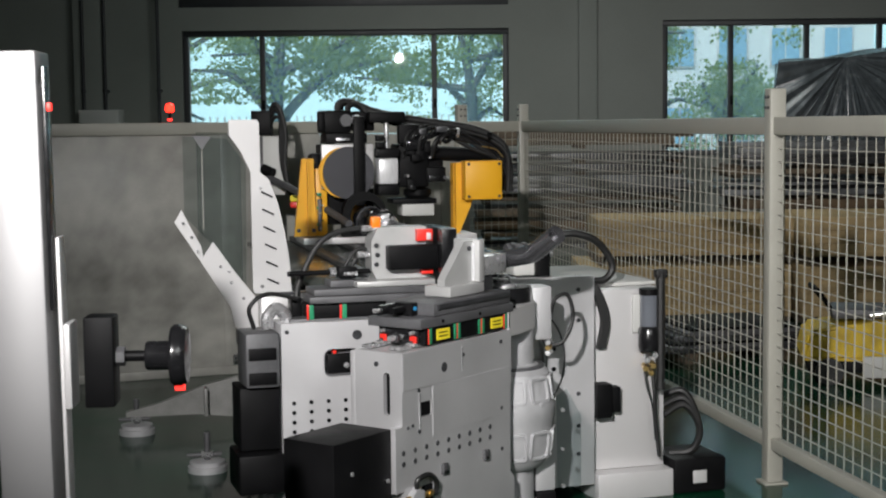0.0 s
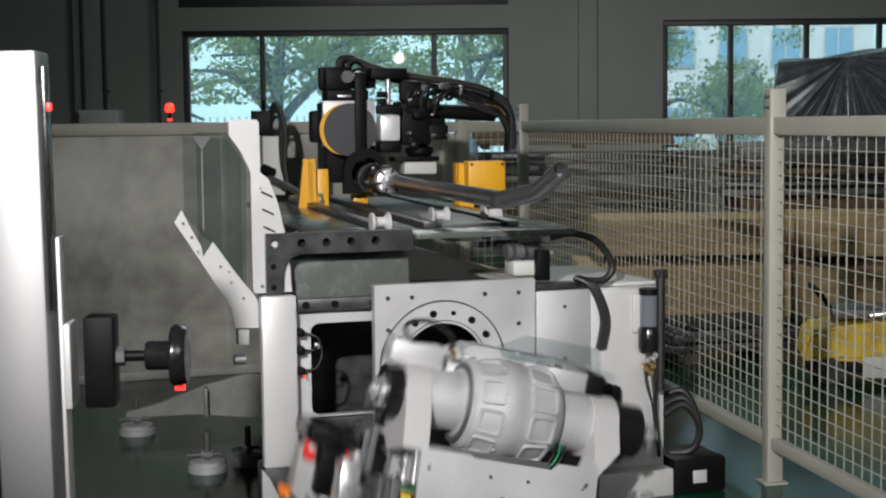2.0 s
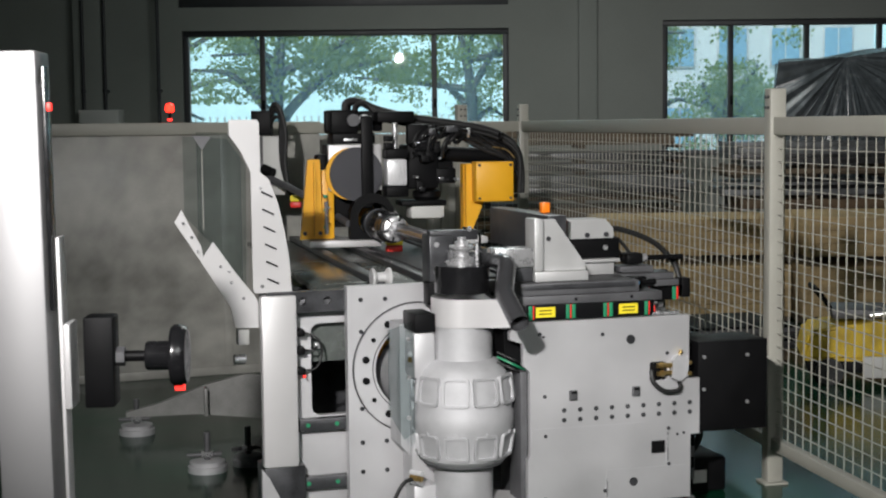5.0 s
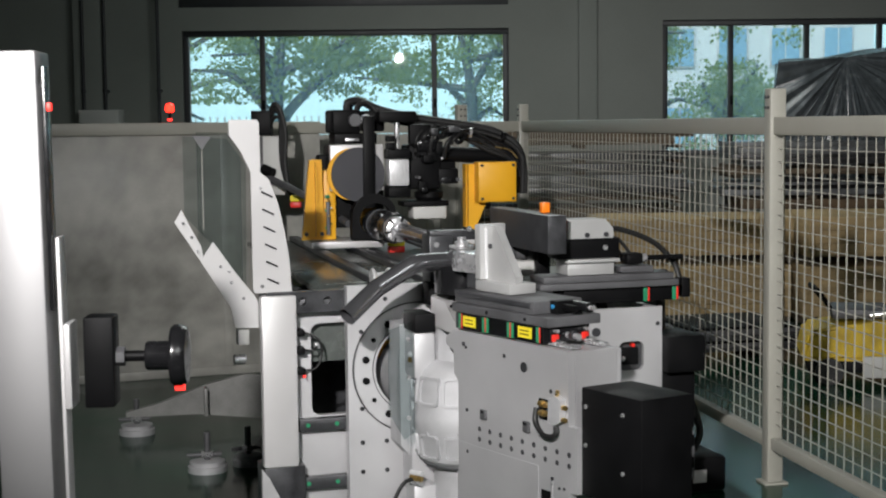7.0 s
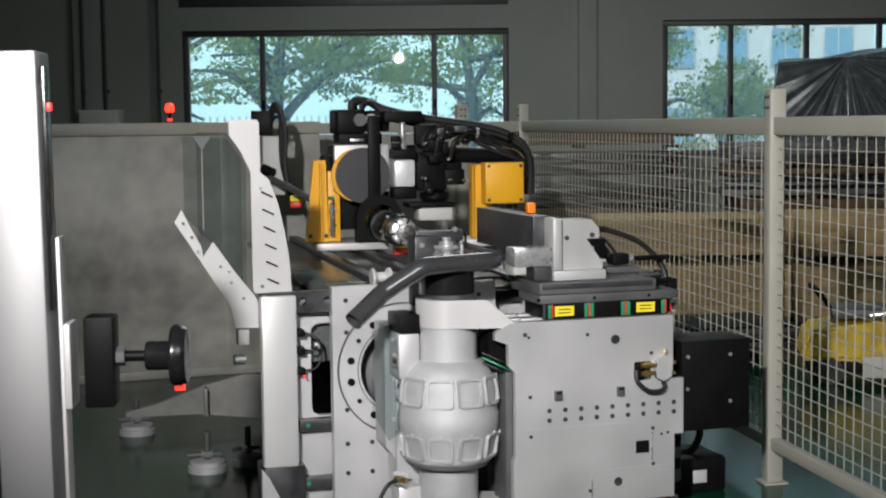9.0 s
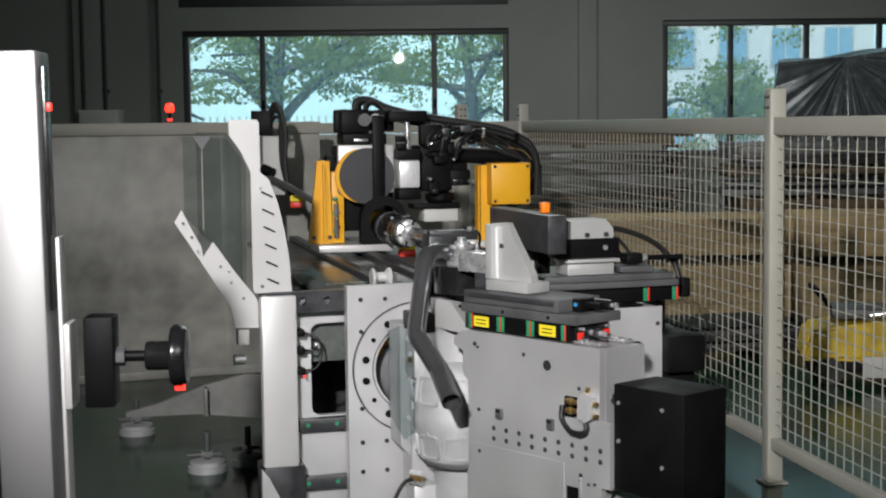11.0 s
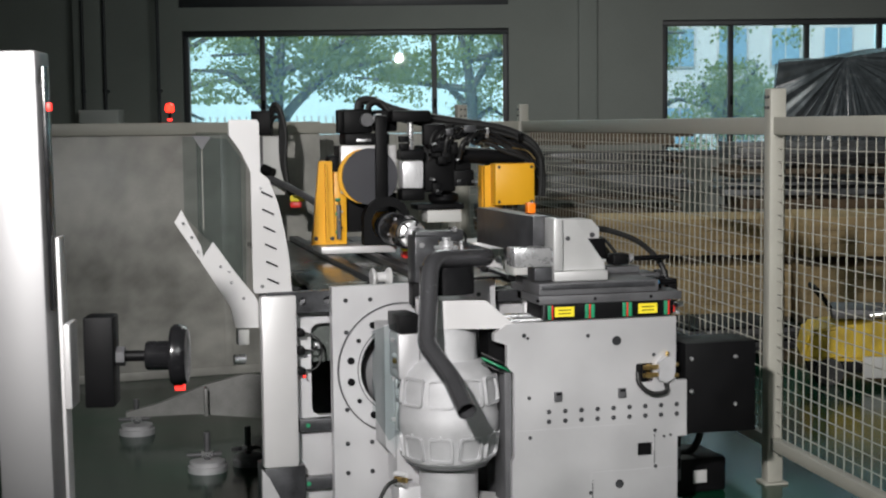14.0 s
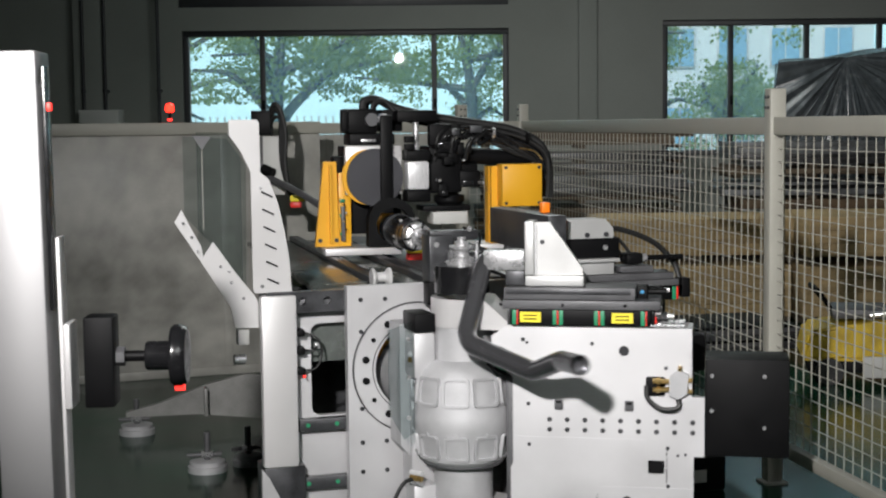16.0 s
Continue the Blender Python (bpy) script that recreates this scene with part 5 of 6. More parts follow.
def levelling_feet():
    for x, y, s in ((-1.21, 7.40, 1.0), (-1.76, 8.33, 1.0), (-1.02, 7.53, 0.8)):
        f = thing("levelling_foot", "round steel levelling foot of the machine", "machine foot", pose(x, y, 0), "levelling feet")
        bm = bmesh.new()
        lathe(bm, [(0.1 * s, 0.0), (0.1 * s, 0.03), (0.09 * s, 0.035), (0.09 * s, 0.055), (0.05 * s, 0.06)], 32)
        part("pad", bm, M_CAST, f)
        rodpart("stem", (0, 0, 0.06), (0, 0, 0.2), 0.016, M_SLIDE, f)
        rodpart("nut", (0, 0, 0.075), (0, 0, 0.1), 0.032, M_STEEL, f, seg=6)
        rodpart("wrench_bar", (-0.10 * s, -0.02, 0.085), (0.07 * s, 0.02, 0.085), 0.011, M_SLIDE, f)
    o = thing("outrigger", "dark grey steel outrigger plate of the machine", "outrigger", pose(-1.76, 8.33, 0, 0, 0, 12))
    bm = bmesh.new()
    prism(bm, [(-0.06, 0.10), (0.35, 0.10), (0.78, 0.05), (0.78, 0.30), (0.62, 0.32), (0.40, 0.27), (0.12, 0.17), (-0.06, 0.13)], -0.02, 0.02)
    part("plate", bm, M_OUTRIG, o)
    boxpart("web", (0.38, 0.40, -0.1, -0.021, 0.10, 0.26), M_OUTRIG, o, 0.003)
    o = thing("corner_gusset", "grey triangular corner gusset at the machine foot", "gusset", MACH)
    bm = bmesh.new()
    prism(bm, [(-0.83, -0.24), (-0.68, -0.24), (-0.80, 0.0), (-0.83, 0.04)], 0.02, 0.05)
    part("plate", bm, M_GREY, o)


def cable_mast():
    c = thing("cable_mast", "grey mast with black box and looped cable", "cable mast", pose(-1.14, 9.6, 0))
    boxpart("mast", (-0.04, 0.03, 0, 0.08, 0, 1.68), M_SLIDE, c, 0.006)
    boxpart("side_arm", (-0.02, 0.12, -0.02, -0.001, 1.3, 1.68), M_LGREY, c, 0.006)
    boxpart("head_box", (-0.09, 0.04, -0.05, 0.09, 1.685, 1.845), M_BLACK, c, 0.008)
    for k in range(3):
        hosepart("cable", [(0.03, -0.02, 1.80 - 0.03 * k), (0.06, -0.05, 1.88 - 0.04 * k), (0.10, -0.06, 1.85 - 0.03 * k), (0.13 - 0.015 * k, -0.06, 1.7), (0.125 - 0.01 * k, -0.06, 1.5), (0.15, -0.06, 1.33), (0.19, -0.04, 1.28)], 0.018 - 0.003 * k, M_RUBBER, c)
    rodpart("sensor", (-0.02, -0.05, 1.47), (0.05, -0.08, 1.44), 0.035, M_BLACK, c)
    hosepart("long_bar", [(0.0, -0.05, 1.42), (0.25, -0.41, 1.33), (0.6, -1.1, 1.18)], 0.022, M_SLIDE, c)
    boxpart("yellow_block", (0.16, 0.25, -0.12, -0.03, 1.26, 1.30), M_LABEL, c, 0.006)
    boxpart("red_block", (0.16, 0.23, -0.12, -0.03, 1.22, 1.258), M_RED, c, 0.006)


# ---- beyond the fence ----
def crate(x0, x1, y0, y1, z0, z1, label):
    c = thing("crate", label, "crate", pose(x0, y0, z0), "stacked crates")
    l, d, h = x1 - x0, y1 - y0, z1 - z0
    boxpart("body", (0, l, 0, d, 0.06, h), M_WOOD, c, 0.006)
    n = max(2, int(h / 0.12))
    for k in range(n):
        a = 0.062 + (h - 0.064) * k / n
        boxpart("board", (-0.004, l + 0.004, -0.022, -0.001, a + 0.003, a + (h - 0.064) / n - 0.003), M_WOOD, c, 0.003)
    m = max(2, int(l / 0.9))
    for k in range(m + 1):
        x = l * k / m
        boxpart("batten", (max(x - 0.05, 0), min(x + 0.05, l), -0.042, -0.023, 0.06, h), M_WOOD, c, 0.004)
        boxpart("skid", (max(x - 0.05, 0), min(x + 0.05, l), -0.02, d, 0, 0.058), M_PILE, c, 0.004)


def stock_pile(x0, x1, y0, y1, z0, z1, seed, cold):
    """A rack of long bars and boards lying on one another."""
    random.seed(seed)
    c = thing("stock_pile", "dark stacked bars and boards on a rack", "stock pile", pose(0, 0, 0), "stacked stock")
    z = z0
    while z < z1 - 0.03:
        h = random.uniform(0.03, 0.09)
        a, b = x0 + random.uniform(0, 0.25), x1 - random.uniform(0, 0.3)
        m = random.choice(cold)
        boxpart("board", (a, b, y0 + random.uniform(0, 0.12), y1, z, z + h), m, c, 0.004)
        z += h + random.choice((0.003, 0.003, 0.04))
        if h > 0.07 or random.random() < 0.25:
            for q in (0.1, 0.5, 0.9):
                xx = x0 + (x1 - x0) * q
                boxpart("spacer", (xx - 0.04, xx + 0.04, y0 + 0.14, y1 - 0.02, z - 0.0, z + 0.035), M_PILE, c, 0.003)
            z += 0.038
    for q in (0.03, 0.97):
        xx = x0 + (x1 - x0) * q
        boxpart("upright", (xx - 0.03, xx + 0.03, y0 + 0.2, y1 + 0.05, 0, z0), M_PILE, c, 0.004)


def pallet_mover():
    c = thing("floor_machine", "yellow wheeled floor machine with black tyres", "floor machine", pose(2.95, 9.87, 0, 0, 0, -10))
    bm = bmesh.new()
    prism(bm, [(-0.55, 0.16), (0.75, 0.16), (0.78, 0.34), (0.55, 0.52), (0.3, 0.44), (-0.1, 0.42), (-0.5, 0.36)], -0.3, 0.3)
    bmesh.ops.bevel(bm, geom=bm.edges[:], offset=0.03, segments=3, affect="EDGES")
    # its own yellow, uneven in tone
    part("body", bm, mat("mottled_yellow_paint", (0.60, 0.41, 0.02), 0.5, var=0.3, scale=7, bump=0.06), c)
    boxpart("chassis", (-0.5, 0.7, -0.26, 0.26, 0.08, 0.158), M_BLACK, c, 0.01)
    for x in (-0.36, 0.5):
        for y in (-0.3, 0.24):
            rodpart("tyre", (x, y, 0.09), (x, y + 0.06, 0.09), 0.09, M_RUBBER, c, seg=24)
    boxpart("engine_cover", (-0.35, 0.05, -0.2, 0.2, 0.425, 0.50), M_SLIDE, c, 0.03)
    boxpart("grey_step", (-0.15, 0.1, -0.33, -0.302, 0.06, 0.2), M_LGREY, c, 0.006)
    hosepart("handle", [(-0.3, -0.1, 0.42), (-0.42, -0.1, 0.6), (-0.46, 0.1, 0.62), (-0.3, 0.12, 0.45)], 0.016, M_BLACK, c)
    hosepart("pipe", [(-0.1, -0.22, 0.46), (0.2, -0.24, 0.50), (0.4, -0.22, 0.47)], 0.02, M_STEEL, c)
    for k in range(5):
        rodpart("knob", (0.3 + 0.08 * k, -0.05, 0.45), (0.3 + 0.08 * k, -0.05, 0.50 + 0.02 * (k % 2)), 0.02, M_BLACK, c, seg=12)


def plate_stack():
    """Dark steel plates lying aslant on one another."""
    random.seed(9)
    p = thing("plate_stack", "dark steel plates stacked on the floor", "plate stack", pose(2.05, 10.9, 0, 0, 0, 14))
    for x in (-0.35, 0.35):
        boxpart("bearer", (x - 0.05, x + 0.05, -0.3, 0.4, 0, 0.09), M_PILE, p, 0.005)
    z = 0.091
    for k in range(6):
        bm = bmesh.new()
        h = random.uniform(0.02, 0.045)
        box(bm, -0.62 + 0.05 * k, 0.62 - 0.03 * k, -0.35, 0.4, z, z + h, 0.004, pose(0, 0, 0, 0, 0, random.uniform(-5, 5)))
        part("plate", bm, (M_DARK, M_SLIDE, M_BLACK)[k % 3], p)
        z += h + 0.001


def covered_machine():
    """A tall thing under black plastic sheet, its pleats gathered at one point of the top edge."""
    c = thing("covered_machine", "tall machine wrapped in pleated black plastic sheet", "covered machine", pose(3.62, 16.02, 0))
    random.seed(5)
    phase = [random.uniform(0, 6.28) for k in range(4)]
    gather = Vector((0.74, -0.03, 2.42))
    corners = [Vector((0.0, 0, 2.37)), Vector((-0.05, -0.02, 0.3)), Vector((2.7, -0.02, 0.3)), Vector((2.7, 0, 2.66))]
    steps = (60, 150, 60)
    edge = []
    for a, b, n in zip(corners, corners[1:], steps):
        edge += [a.lerp(b, k / n) for k in range(n)]
    edge.append(corners[-1])
    bm = bmesh.new()
    rows = []
    for i in range(15):
        f = (i / 14) ** 1.4
        row = []
        for k, e in enumerate(edge):
            q = gather.lerp(e, f)
            fold = (0.5 * math.sin(0.62 * k + phase[0]) + 0.35 * math.sin(0.29 * k + phase[1]) + 0.3 * math.sin(1.05 * k + phase[2])) * min(1, 8 * f) * (0.25 + 0.75 * f)
            row.append(bm.verts.new(q + Vector((0, 0.05 * fold - 0.05 * math.sin(math.pi * f), 0))))
        rows.append(row)
    for r0, r1 in zip(rows[1:], rows[2:]):
        for k in range(len(edge) - 1):
            bm.faces.new((r0[k], r1[k], r1[k + 1], r0[k + 1]))
    tip = rows[1]
    centre = bm.verts.new(gather)
    for k in range(len(edge) - 1):
        bm.faces.new((centre, tip[k], tip[k + 1]))
    bmesh.ops.remove_doubles(bm, verts=bm.verts[:], dist=0.0005)
    part("sheet", bm, M_SHEET, c)
    # top and sides of the cover
    bm = bmesh.new()
    n = 30
    front = [(2.7 * k / n, 2.37 + (0.05 * k / 8 if k < 8 else 0.05 + 0.24 * (k - 8) / (n - 8))) for k in range(n + 1)]
    deep = []
    for j in range(7):
        deep.append([bm.verts.new((x + 0.075 * j * (1 - x / 2.7), 0.01 + 1.2 * j / 6, z + 0.02 * math.sin(1.7 * x * 3 + j) * (j > 0) + 0.02 * j * (j < 4))) for x, z in front])
    for r0, r1 in zip(deep, deep[1:]):
        for k in range(n):
            bm.faces.new((r0[k], r0[k + 1], r1[k + 1], r1[k]))
    part("top_sheet", bm, M_SHEET, c)
    bm = bmesh.new()
    rows = []
    for i in range(9):
        rows.append([bm.verts.new((-0.02 + 0.018 * k - 0.03 * i / 8 + 0.03 * math.sin(1.3 * k + phase[3]) * i / 8, 0.02 + 1.19 * k / 24, 2.36 - 2.06 * i / 8)) for k in range(25)])
    for r0, r1 in zip(rows, rows[1:]):
        for k in range(24):
            bm.faces.new((r0[k], r1[k], r1[k + 1], r0[k + 1]))
    part("side_sheet", bm, M_SHEET, c)
    boxpart("pallet", (0.45, 2.65, 0.05, 1.2, 0, 0.29), M_WOOD, c, 0.01)
    boxpart("load", (0.5, 2.6, 0.16, 1.15, 0.292, 2.25), M_BLACK, c, 0.02)


# ---- outside the windows ----
def tree(x, y, height, spread, seed, leaves, lean=0.0, limbs=7, low=1.2, boughs=(), girth=0.24):
    random.seed(seed)
    t = thing("tree", "leafy tree outside the factory windows", "tree", pose(x, y, -0.2), "trees outside")
    bm = bmesh.new()
    trunk = [(0, 0, 0), (lean * 0.2, 0, height * 0.22), (lean * 0.1, 0.1, height * 0.4), (lean, 0, height * 0.75)]
    path = smooth_path(trunk, 6)
    for k, (a, b) in enumerate(zip(path, path[1:])):
        rod(bm, a, b + (b - a) * 0.1, girth * (1 - 0.7 * k / len(path)), 10, girth * (1 - 0.7 * (k + 1) / len(path)))
    tips = []
    for pts, r0, r1 in boughs:
        limb = smooth_path(pts, 6)
        for q, (p0, p1) in enumerate(zip(limb, limb[1:])):
            u, v = q / (len(limb) - 1), (q + 1) / (len(limb) - 1)
            rod(bm, p0, p1 + (p1 - p0) * 0.12, r0 + (r1 - r0) * u, 9, r0 + (r1 - r0) * v)
        tips += limb[len(limb) // 2:] * 2
    for k in range(limbs):
        a = 2.4 * k + random.uniform(-0.4, 0.4)
        z = height * random.uniform(0.24, 0.6)
        start = min(path, key=lambda p: abs(p.z - z))
        end = start + Vector((math.cos(a) * spread * random.uniform(0.5, 1), math.sin(a) * spread * 0.6, random.uniform(0.3, 1.6)))
        mid = start.lerp(end, 0.5) + Vector((0, 0, random.uniform(0.0, 0.5)))
        limb = smooth_path([start, mid, end], 5)
        for q, (p0, p1) in enumerate(zip(limb, limb[1:])):
            rod(bm, p0, p1, 0.1 * (1 - 0.75 * q / len(limb)), 7, 0.1 * (1 - 0.75 * (q + 1) / len(limb)))
        tips += limb[2:]
    part("trunk", bm, M_BARK, t)
    vs, fs = [], []
    clumps = [random.choice(tips) + Vector((random.gauss(0, 0.6), random.gauss(0, 0.5), random.gauss(0.15, 0.42))) for k in range(max(20, leaves // 110))]
    for k in range(leaves):
        c = random.choice(clumps) + Vector((random.gauss(0, 0.22), random.gauss(0, 0.22), random.gauss(0, 0.12)))
        if c.z < low:
            continue
        d = Vector((random.uniform(-1, 1), random.uniform(-1, 1), random.uniform(-1, 1))).normalized()
        e = d.orthogonal().normalized()
        f = d.cross(e)
        r = random.uniform(0.03, 0.065)
        i = len(vs)
        vs += [c - e * r, c + f * r * 0.8, c + e * r, c - f * r * 0.8]
        fs.append((i, i + 1, i + 2, i + 3))
    me = bpy.data.meshes.new("leaves")
    me.from_pydata([tuple(v) for v in vs], [], fs)
    me.materials.append(M_LEAF)
    ob = new("crown", me)
    ob.parent = t
    tagged(ob, "sunlit green leaves", kind="stuff")


def far_building():
    b = thing("office_building", "pale office building with blue windows across the yard", "building", pose(11.5, 55, -0.2))
    m = mat("pale_facade", (0.7, 0.74, 0.76), 0.8, var=0.06, scale=0.4)
    boxpart("wall", (-6, 4.5, 0, 8, 0, 12), m, b, 0)
    boxpart("roof", (-6.2, 4.7, -0.2, 8.2, 12.001, 12.3), M_LGREY, b, 0.02)
    g = mat("blue_glazing", (0.22, 0.42, 0.60), 0.15, var=0.1)
    for r in range(4):
        for k in range(5):
            x, z = -5.2 + 1.95 * k, 1.0 + 2.9 * r
            w = boxpart("window", (x, x + 1.15, -0.06, -0.005, z, z + 1.5), M_WHITE, b, 0.01)
            for q in range(2):
                boxpart("pane", (x + 0.07 + 0.53 * q, x + 0.55 + 0.53 * q, -0.075, -0.062, z + 0.07, z + 1.43), g, w, 0)
    f = thing("yard_fence", "pale railing along the far side of the yard", "railing", pose(0, 41, -0.2))
    boxpart("top_rail", (-14, 14, 0, 0.05, 1.95, 2.0), M_LGREY, f, 0)
    boxpart("bottom_rail", (-14, 14, 0, 0.05, 0.3, 0.35), M_LGREY, f, 0)
    bm = bmesh.new()
    for k in range(140):
        x = -14 + 0.2 * k
        box(bm, x - 0.02, x + 0.02, -0.005, 0.045, 0, 2.2)
    part("bars", bm, M_LGREY, f, kind="stuff")


def passing_van():
    v = thing("van", "white van driving past outside the windows", "van", pose(-30, 33, -0.2))
    bm = bmesh.new()
    prism(bm, [(-2.3, 0.5), (2.35, 0.5), (2.4, 1.25), (1.55, 1.55), (0.75, 2.62), (-2.1, 2.68), (-2.3, 2.4)], -0.9, 0.9)
    bmesh.ops.bevel(bm, geom=bm.edges[:], offset=0.1, segments=3, affect="EDGES")
    part("body", bm, M_WHITE, v)
    for x0, x1 in ((-2.0, -0.9), (-0.8, 0.2), (0.3, 0.95)):
        boxpart("side_window", (x0, x1, -0.915, -0.902, 1.6, 2.2), M_PLASTIC, v, 0.002)
    for x in (-1.5, 1.5):
        for y in (-0.9, 0.7):
            w = rodpart("wheel", (x, y - 0.02, 0.36), (x, y + 0.2, 0.36), 0.36, M_RUBBER, v, seg=28)
            rodpart("rim", (x, y - 0.035, 0.36), (x, y - 0.018, 0.36), 0.2, M_STEEL, w, seg=20)
    for y in (-0.7, 0.7):
        boxpart("headlight", (2.33, 2.42, y - 0.12, y + 0.12, 0.95, 1.12), M_STEEL, v, 0.02)
    boxpart("bumper", (2.36, 2.47, -0.85, 0.85, 0.45, 0.7), M_LGREY, v, 0.03)
    return v


column_with_knob()
signal_lamp()
levelling_feet()
cable_mast()
crate(1.35, 3.05, 12.84, 13.8, 0.52, 0.90, "long plywood crate stacked beyond the fence")
crate(1.2, 3.0, 12.7, 13.8, 0.0, 0.50, "long plywood crate on the floor beyond the fence")
crate(3.12, 5.4, 12.57, 13.8, 0.52, 0.92, "long plywood crate stacked beyond the fence")
crate(3.08, 5.3, 12.57, 13.8, 0.0, 0.50, "long plywood crate on the floor beyond the fence")
GREYSTOCK = mat("galvanised_stock", (0.12, 0.125, 0.13), 0.5, 0.3, var=0.4, scale=6)
BROWN = mat("brown_board", (0.11, 0.072, 0.04), 0.8, var=0.4, scale=4)
stock_pile(0.2, 2.6, 14.64, 15.6, 0.5, 1.72, 3, (M_PILE, BROWN, M_PILE, GREYSTOCK, M_DARK))
stock_pile(2.75, 4.6, 14.5, 15.5, 0.5, 1.56, 4, (GREYSTOCK, M_PILE, GREYSTOCK, M_DARK, BROWN))
stock_pile(4.7, 6.6, 14.5, 15.5, 0.5, 1.4, 7, (GREYSTOCK, M_DARK, M_PILE))
pallet_mover()
plate_stack()
covered_machine()
tree(-3.3, 29.7, 6.6, 3.2, 11, 10000, 0.25, 5, 2.4,
     [([(0.02, 0, 1.6), (0.15, 0.05, 2.1), (0.72, 0.1, 2.72), (1.2, 0.1, 3.08), (1.7, 0.15, 3.15), (2.3, 0.2, 3.25)], 0.13, 0.035),
      ([(0.05, 0, 3.2), (-0.35, 0.05, 3.42), (-0.7, 0.1, 3.38), (-1.3, 0.1, 3.35)], 0.07, 0.025)], 0.20)
tree(0.8, 37.3, 7.0, 3.2, 12, 9000, -0.5, 6, 2.1)
tree(-7.5, 37.3, 6.5, 3.4, 13, 9000, 0.4, 9, 2.6)
tree(6.3, 33.1, 3.3, 0.9, 14, 5000, 0.1, 8, 0.6, (), 0.08)
tree(5.2, 38.7, 7.0, 2.4, 15, 9000, -0.3, 8, 3.2)
far_building()
VAN = passing_van()


# ---- motion ----
def between(t, keys):
    """The value at t between (time, value) pairs, easing in and out."""
    if t <= keys[0][0]:
        return keys[0][1]
    for (a, x), (b, y) in zip(keys, keys[1:]):
        if t <= b:
            f = (t - a) / (b - a)
            return x + (y - x) * f * f * (3 - 2 * f) if b - a > 0.15 else x + (y - x) * f
    return keys[-1][1]


FEED = [(0, 0.42), (0.6, 0.42), (1.0, 0.37), (2.6, 0.37), (3.0, 0.26), (4.3, 0.26), (6.2, 0.20), (8.3, 0.20), (8.5, 0.15), (9.0, 0.092), (9.5, 0.07), (11.0, 0.0), (13.2, 0.0), (13.5, -0.059), (14.0, -0.059), (14.5, -0.143), (15.5, -0.143), (16, -0.16)]
LIFT = [(0, 0), (1.0, 0), (1.1, 0.06), (1.2, 0.17), (1.3, 0.235), (1.4, 0.255), (3.75, 0.255), (3.85, 0.21), (3.95, 0.11), (4.05, 0.04), (4.2, 0)]
ROLL = [(0, 180), (1.6, 180), (1.7, 168), (1.8, 150), (1.9, 126), (2.0, 103), (2.1, 85), (2.2, 63), (2.3, 45), (2.4, 26), (2.5, 9), (2.6, 1), (2.7, 0)]
SWING = [(0, 37), (1.6, 37), (2.3, 0), (4.9, 0), (6.0, 74.6), (8.3, 74.6), (8.4, 68), (8.5, 54.5), (8.6, 36), (8.7, 19), (8.8, 7), (8.9, 1.5), (9.0, 0), (9.9, 0), (11.0, 66.8), (13.4, 66.8), (13.5, 65.5), (13.6, 56), (13.7, 41), (13.8, 24), (13.9, 10), (14.0, 3), (14.1, 0), (15.5, 0), (15.6, 2), (15.7, 6), (15.8, 12), (15.9, 20), (16, 28)]
HEAD_U = [(0, 0.162), (0.6, 0.162), (0.95, 0.217), (1.6, 0.217), (1.8, 0.17), (2.0, 0.12), (2.2, 0.01), (2.4, -0.04), (2.6, -0.091), (4.3, -0.091), (4.8, -0.024), (8.1, -0.024), (8.5, -0.091), (9.3, -0.091), (9.8, -0.024), (13.1, -0.024), (13.5, -0.091), (14.6, -0.091), (15.0, -0.024)]
HEAD_V = -0.274
HEAD_Z = [(0, 0.303), (1.6, 0.303), (2.0, 0.29), (2.6, 0.256)]
CLAMP = [(0, 0.15), (0.1, 0.145), (0.4, 0.0), (4.3, 0.0), (4.8, 0.15), (7.0, 0.15), (7.5, 0.09), (8.0, 0.0), (9.3, 0.0), (9.8, 0.15), (12.5, 0.15), (12.9, 0.0), (14.0, 0.0), (14.4, 0.04), (15.1, 0.04), (15.6, 0.15)]
T_FEED = [(0, 0.45), (0.6, 0.45), (1.0, 0.40), (2.6, 0.40), (3.0, 0.35), (4.3, 0.35), (4.9, 0.32), (6.2, 0.29), (8.3, 0.29), (8.5, 0.25), (9.0, 0.19), (9.6, 0.17), (11.0, 0.09), (13.2, 0.09), (13.5, 0.03), (14.0, 0.03), (14.5, -0.07), (15.5, -0.07), (16, -0.124)]
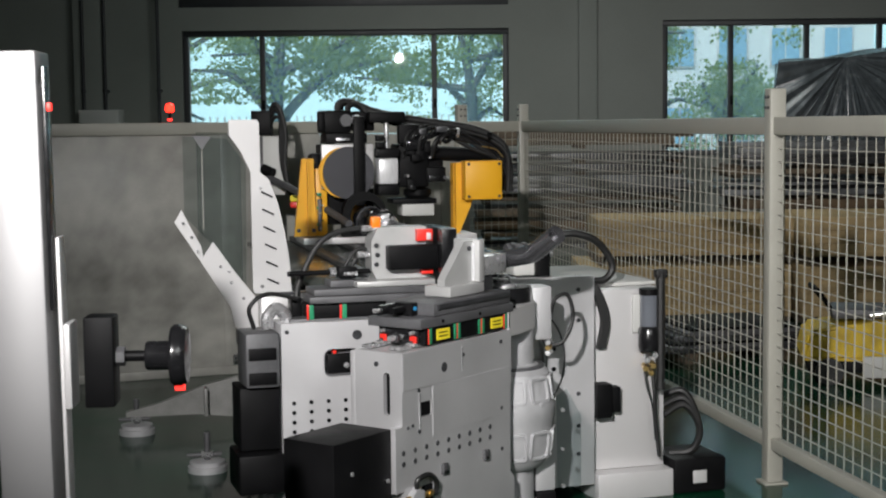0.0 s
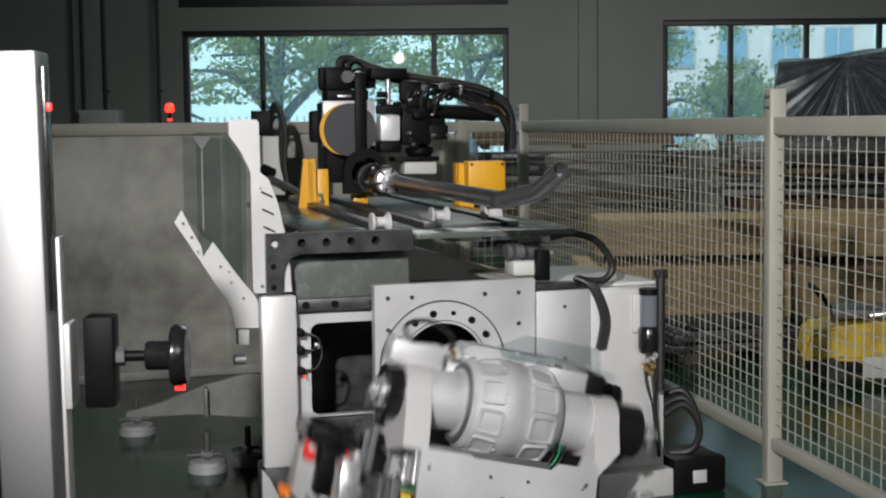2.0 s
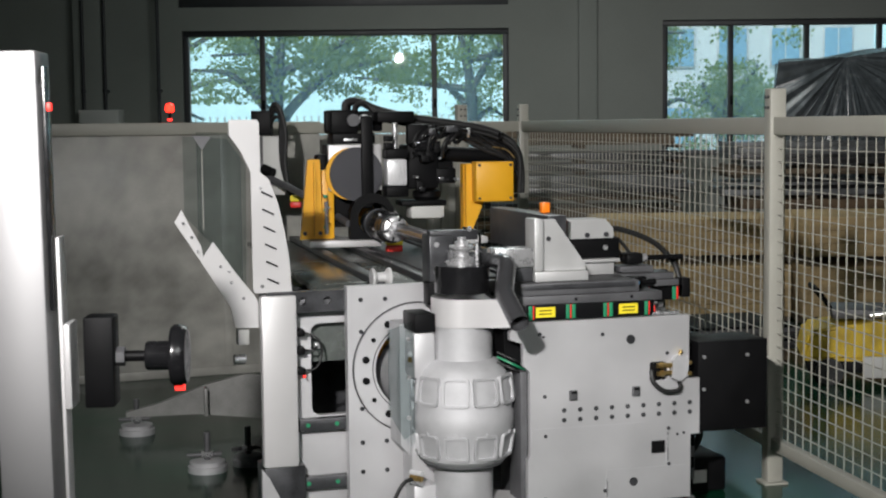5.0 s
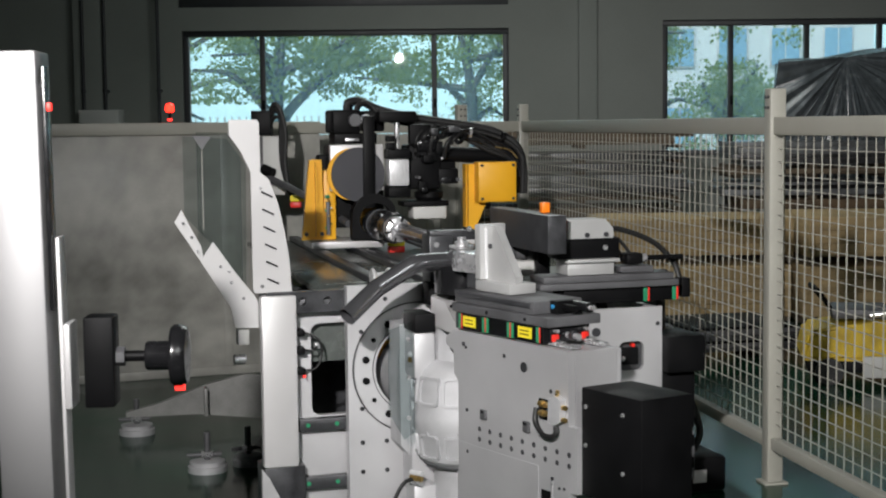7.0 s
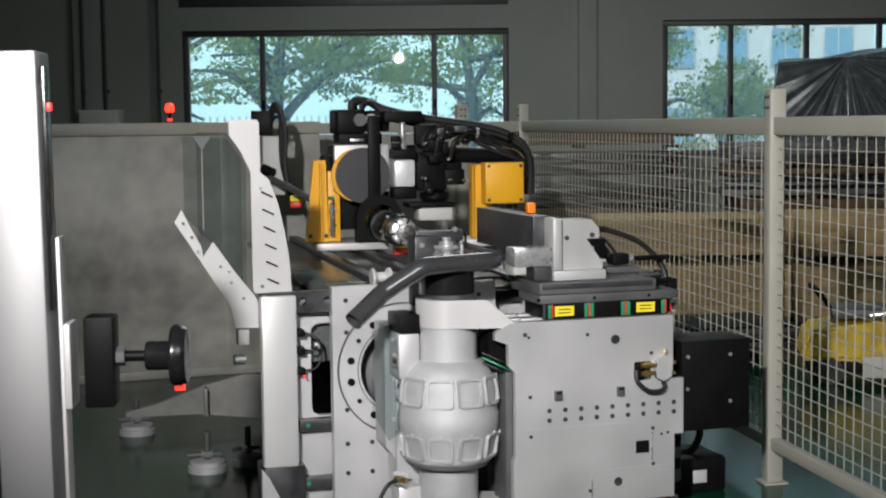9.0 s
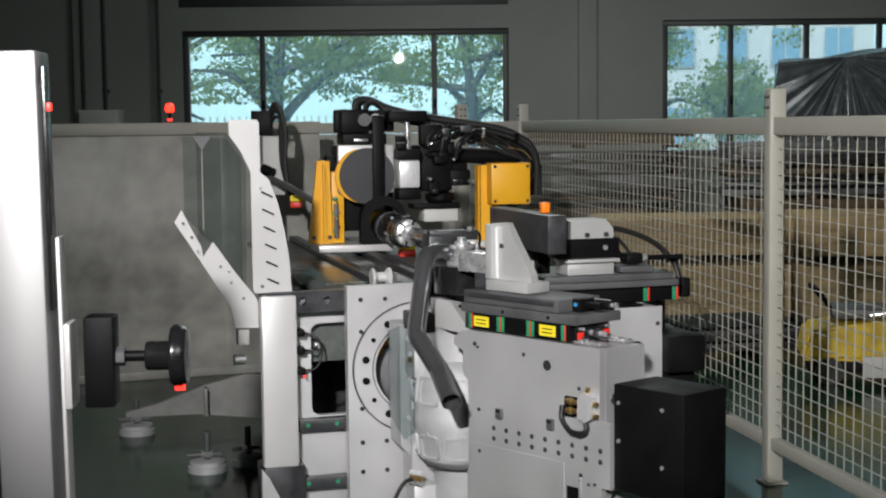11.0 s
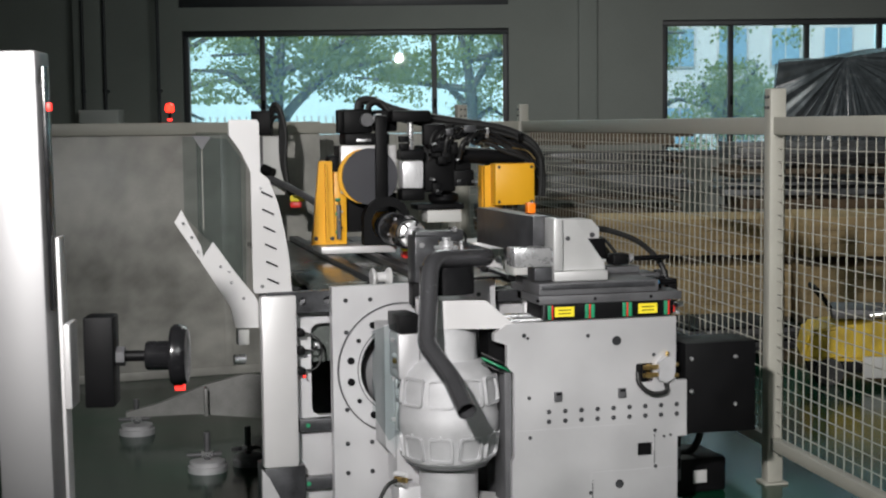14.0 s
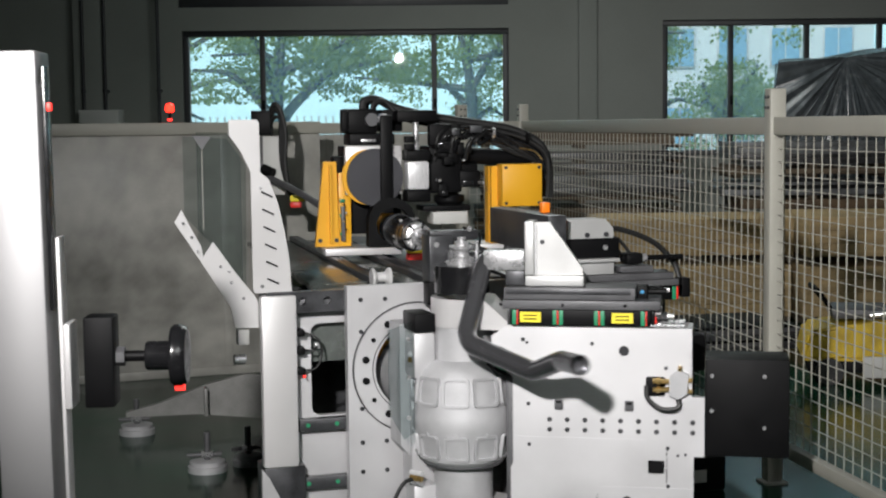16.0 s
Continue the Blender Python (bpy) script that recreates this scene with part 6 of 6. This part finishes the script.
T_ROLL = [(0, -27.7), (2.7, -27.7), (3.0, -12), (3.2, 35), (3.4, 98.5), (3.8, 98.5), (4.2, 110.9), (9.0, 110.9), (9.2, 92), (9.7, 8.7), (13.8, 8.7), (14.0, 4), (14.2, -8), (14.3, -18), (14.4, -28), (14.5, -41), (14.6, -55), (14.7, -70), (14.8, -79), (14.9, -81.5), (16, -83)]
BEND3, BEND4, BEND5 = [(4.9, 0), (6.0, 68.2)], [(9.9, 0), (11.0, 54.4)], [(15.5, 0.0), (15.6, 2), (15.7, 6), (15.8, 12), (15.9, 20), (16, 28)]


def motions():
    times = [k / 10 for k in range(161)]

    def key(ob, place):
        walk(ob, [(t, place(t)) for t in times])

    def head(t):
        return MACH @ pose(between(t, HEAD_U), HEAD_V, between(t, HEAD_Z), 0, between(t, ROLL), 0)

    key(BED, lambda t: MACH @ pose(0, 0, between(t, LIFT)))
    key(FRAME, lambda t: LINE @ pose(-0.018, 0.51 + 1.373 * between(t, FEED), 0))
    key(SPINDLE, lambda t: LINE @ pose(-0.018, 0.51 + 1.373 * between(t, FEED), between(t, LIFT)))
    key(SLIDE, lambda t: MACH @ pose(between(t, [(0, 0.29), (1.6, 0.29), (2.0, 0.0), (2.5, -0.17), (2.7, -0.19), (4.2, -0.19)]) + (between(t, HEAD_U) + 0.091 if t > 4.2 else 0), 0, 0.43))
    key(HEAD, head)
    def arm(t):
        return head(t) @ pose(0, 0, 0.044, 0, 0, -between(t, SWING))

    key(ARM, arm)
    key(CLAMP_UP, lambda t: arm(t) @ pose(-between(t, CLAMP) if t > 2.3 else 0, -0.02, -0.064))
    key(CLAMP_LOW, lambda t: arm(t) @ pose(0.01 - between(t, CLAMP) if t < 2.3 else between(t, [(2.3, 0.01), (3.0, 0)]), -0.02, 0.033))
    key(VAN, lambda t: pose(-7.6 + 14.6 * (min(max(t, 0.2), 2.6) - 0.6), 33, -0.2))
    rows = [tube_poses(PIECES, 1.373 * between(t, T_FEED), between(t, T_ROLL), between(t, LIFT), between(t, BEND3), between(t, BEND4), between(t, BEND5)) for t in times]
    for k, (name, ob) in enumerate(PIECES):
        walk(ob, [(t, r[k]) for t, r in zip(times, rows)])


motions()
